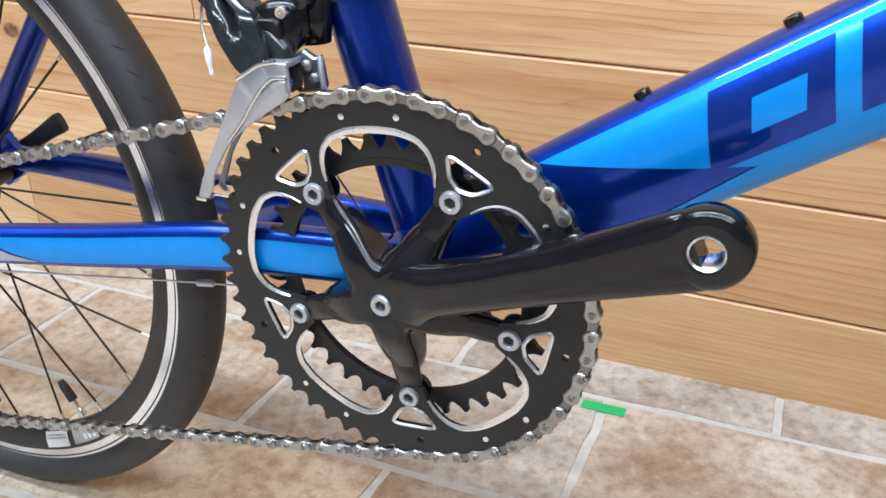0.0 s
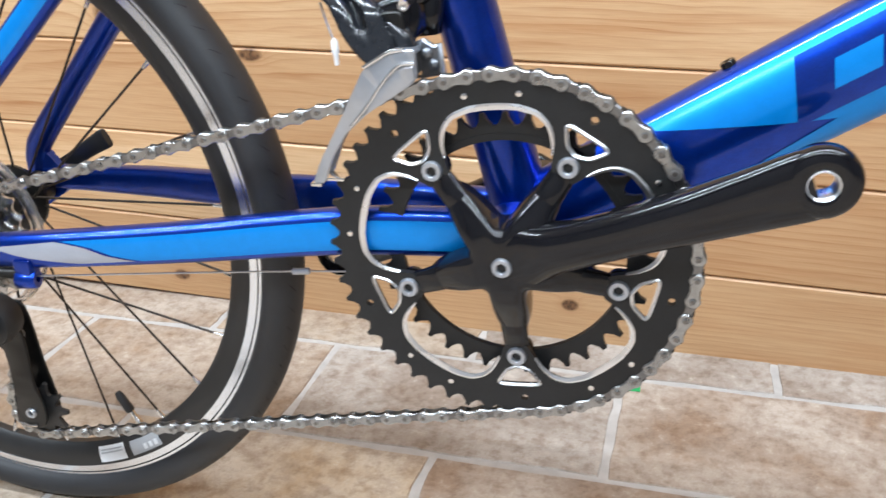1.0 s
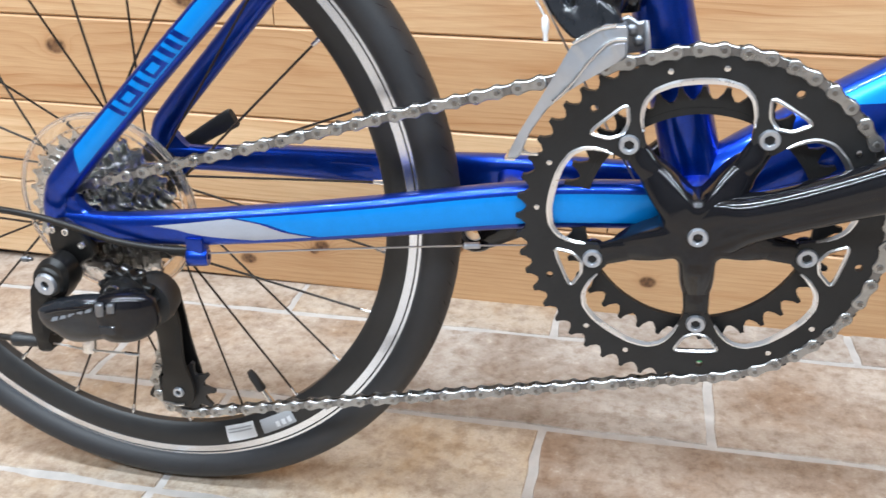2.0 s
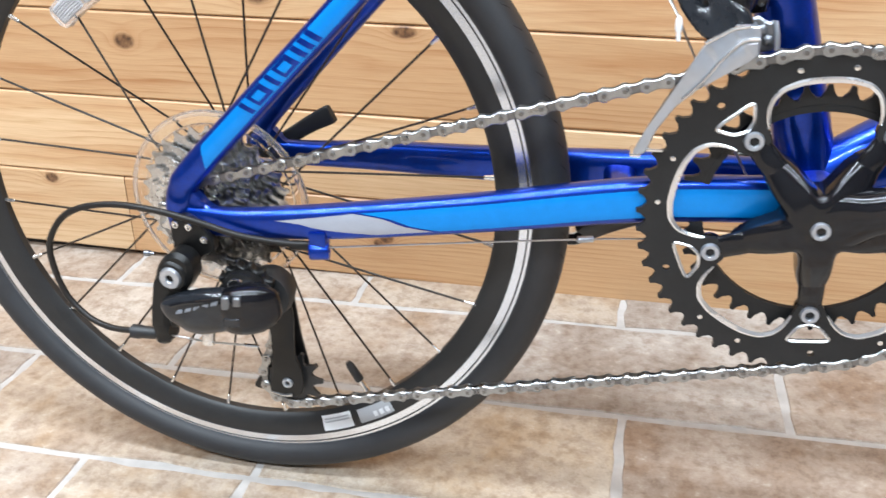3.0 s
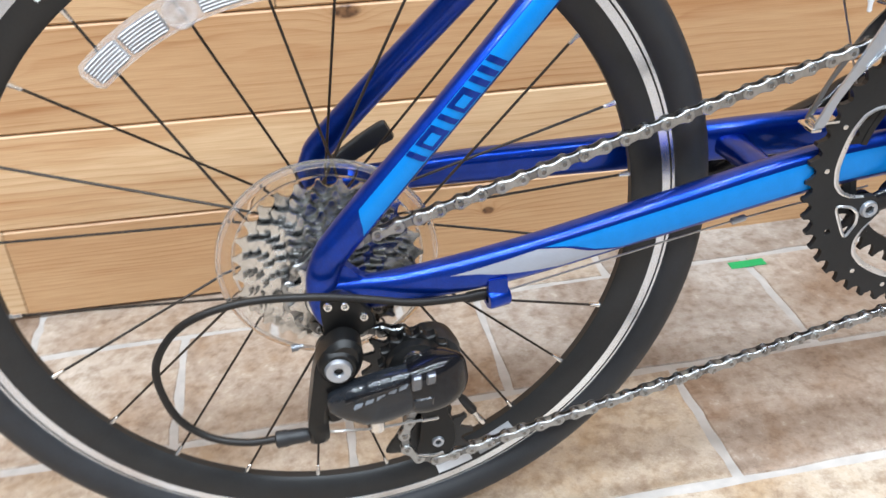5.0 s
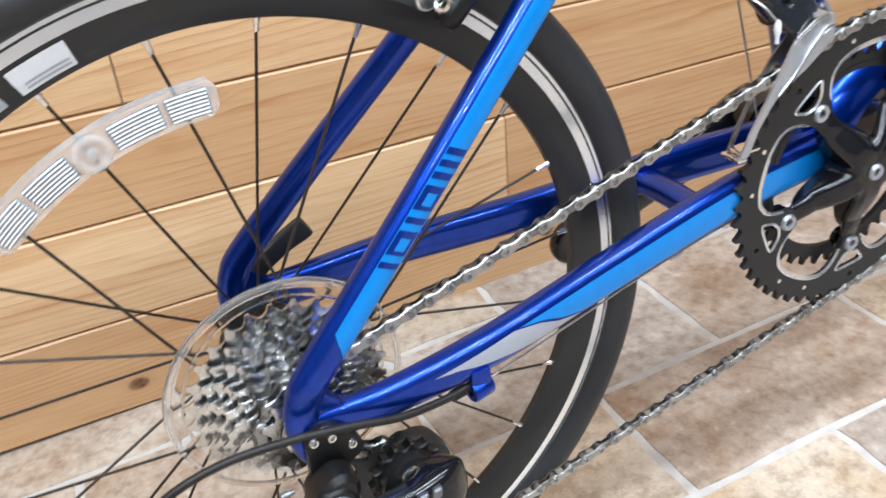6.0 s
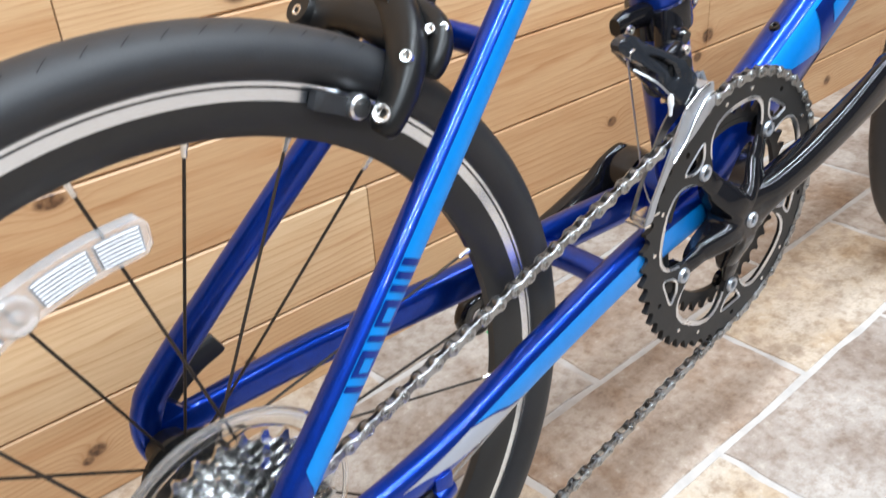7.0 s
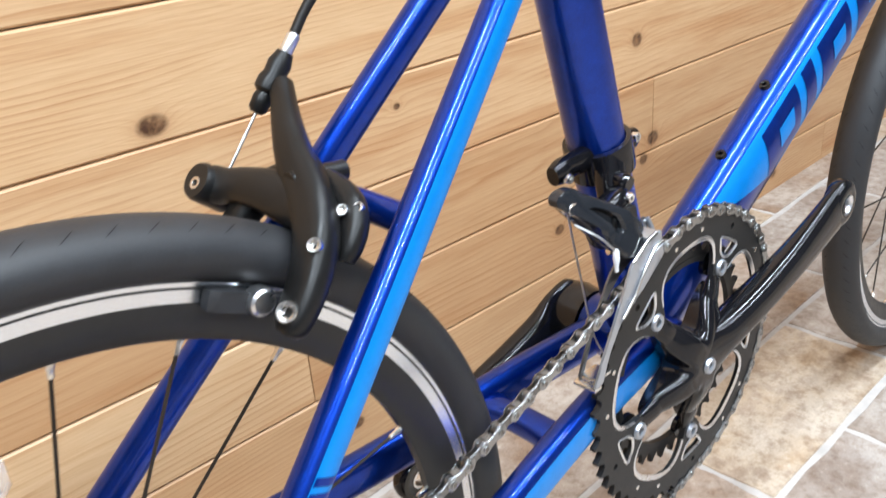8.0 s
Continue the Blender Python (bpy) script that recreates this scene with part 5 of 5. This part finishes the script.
FLOOR_Z = -0.003
floor_bm = box(bmesh.new(), (-3.2, -3.2, -0.03), (3.6, WALL_Y + 0.05, FLOOR_Z - 0.0012))
floor = tagged(new("floor", link_mesh("floor", floor_bm, M_GROUT, 0)), "floor of beige and grey stone-pattern tiles with pale joints", "floor", kind="structure")
for nm, lo, hi in (("wall_south", (-3.2, -3.34, -0.03), (3.6, -3.2, 2.5)), ("wall_west", (-3.34, -3.34, -0.03), (-3.2, WALL_Y + 0.14, 2.5)), ("wall_east", (3.6, -3.34, -0.03), (3.74, WALL_Y + 0.14, 2.5)), ("ceiling", (-3.34, -3.34, 2.5), (3.74, WALL_Y + 0.14, 2.6))):
    tagged(new(nm, link_mesh(nm, box(bmesh.new(), lo, hi), M_PLASTER if nm == "ceiling" else M_DARKWALL, 0)), "plain grey plastered " + ("ceiling" if nm == "ceiling" else "wall"), "ceiling" if nm == "ceiling" else "wall", kind="structure")

# tiles in running rows; y of the joints and x of one cross joint in each row
ROW_Y = [0.436, 0.280, 0.117, -0.029]
ROW_X = {0: -0.108, 1: 0.050, 2: -0.102, 3: 0.047}
TILE_L, TILE_W, GAP = 0.3080, 0.156, 0.0078


def tile_bm(bm, x0, x1, y0, y1, irr):
    """One tile, a little uneven along its edges, proud of the joint."""
    pts = []
    n = 7
    for (ax, ay), (bx, by) in (((x0, y0), (x1, y0)), ((x1, y0), (x1, y1)), ((x1, y1), (x0, y1)), ((x0, y1), (x0, y0))):
        for k in range(n):
            u = k / n
            j = 0.0019 if k else 0.0012
            pts.append((ax + (bx - ax) * u + irr.uniform(-j, j), ay + (by - ay) * u + irr.uniform(-j, j)))
    cx, cy = (x0 + x1) / 2, (y0 + y1) / 2
    low = [bm.verts.new((x, y, FLOOR_Z - 0.0012)) for x, y in pts]
    top = [bm.verts.new((x + (cx - x) * 0.006, y + (cy - y) * 0.012, FLOOR_Z)) for x, y in pts]
    for k in range(len(pts)):
        m = (k + 1) % len(pts)
        bm.faces.new((low[k], low[m], top[m], top[k]))
    bm.faces.new(top)


TILE_TINT = {(0, -2): TAN, (0, -1): BEIGE, (0, 0): GREY, (0, 1): GREY, (1, -3): TAN, (1, -2): TAN, (1, -1): GREY, (1, 0): BROWN, (1, 1): BROWN, (2, -2): BEIGE, (2, -1): PALE, (2, 0): BROWN, (2, 1): PALE, (2, 2): GREY, (3, -3): TAN, (3, -2): BEIGE, (3, -1): PALE, (3, 0): LILAC, (3, 1): GREY}
irr, pick = random.Random(11), random.Random(4)
near_rows = [(ROW_Y[i], ROW_Y[i + 1], ROW_X[i]) for i in range(3)]
yy = ROW_Y[3]
k = 0
while yy > -3.1:
    near_rows.append((yy, yy - TILE_W, ROW_X[3] if k == 0 else ROW_X[1] + (0.157 if k % 2 else 0.0)))
    yy -= TILE_W
    k += 1
far_bm = bmesh.new()
for r, (ya, yb, xa) in enumerate(near_rows):
    top_y = min(ya - GAP / 2, WALL_Y + 0.045)
    k0 = int((-3.1 - xa) / TILE_L) - 1
    for k in range(k0, k0 + 25):
        xs = [max(-3.195, xa + k * TILE_L), min(3.595, xa + (k + 1) * TILE_L)]
        if xs[1] - xs[0] < 0.02:
            continue
        near = -1.3 < xs[0] < 1.5 and yb > -0.9
        pieces = [xs]
        if r == 3 and k == -2:
            pieces = [[xs[0], xs[0] + 0.155], [xs[0] + 0.155, xs[1]]]
        for x0, x1 in pieces:
            args = (x0 + GAP / 2, x1 - GAP / 2, yb + GAP / 2, top_y)
            if near:
                bm = bmesh.new()
                tile_bm(bm, *args, irr)
                ob = part("tile", bm, M_TILE, floor, "", 0)
                ob.color = (*TILE_TINT.get((r, k), pick.choice((BEIGE, BROWN, GREY, PALE, LILAC, TAN))), 1)
            else:
                tile_bm(far_bm, *args, irr)
tagged(part("far_tiles", far_bm, M_TILEFAR, floor, "", 0), kind="stuff")

# a short strip of tape by the joint near the wall
tape = box(bmesh.new(), (0.029, 0.2580, FLOOR_Z + 0.0002), (0.070, 0.2705, FLOOR_Z + 0.0007))
tagged(new("floor_tape", link_mesh("floor_tape", tape, M_TAPE, 0)), "short strip of green tape stuck on the floor", "tape")
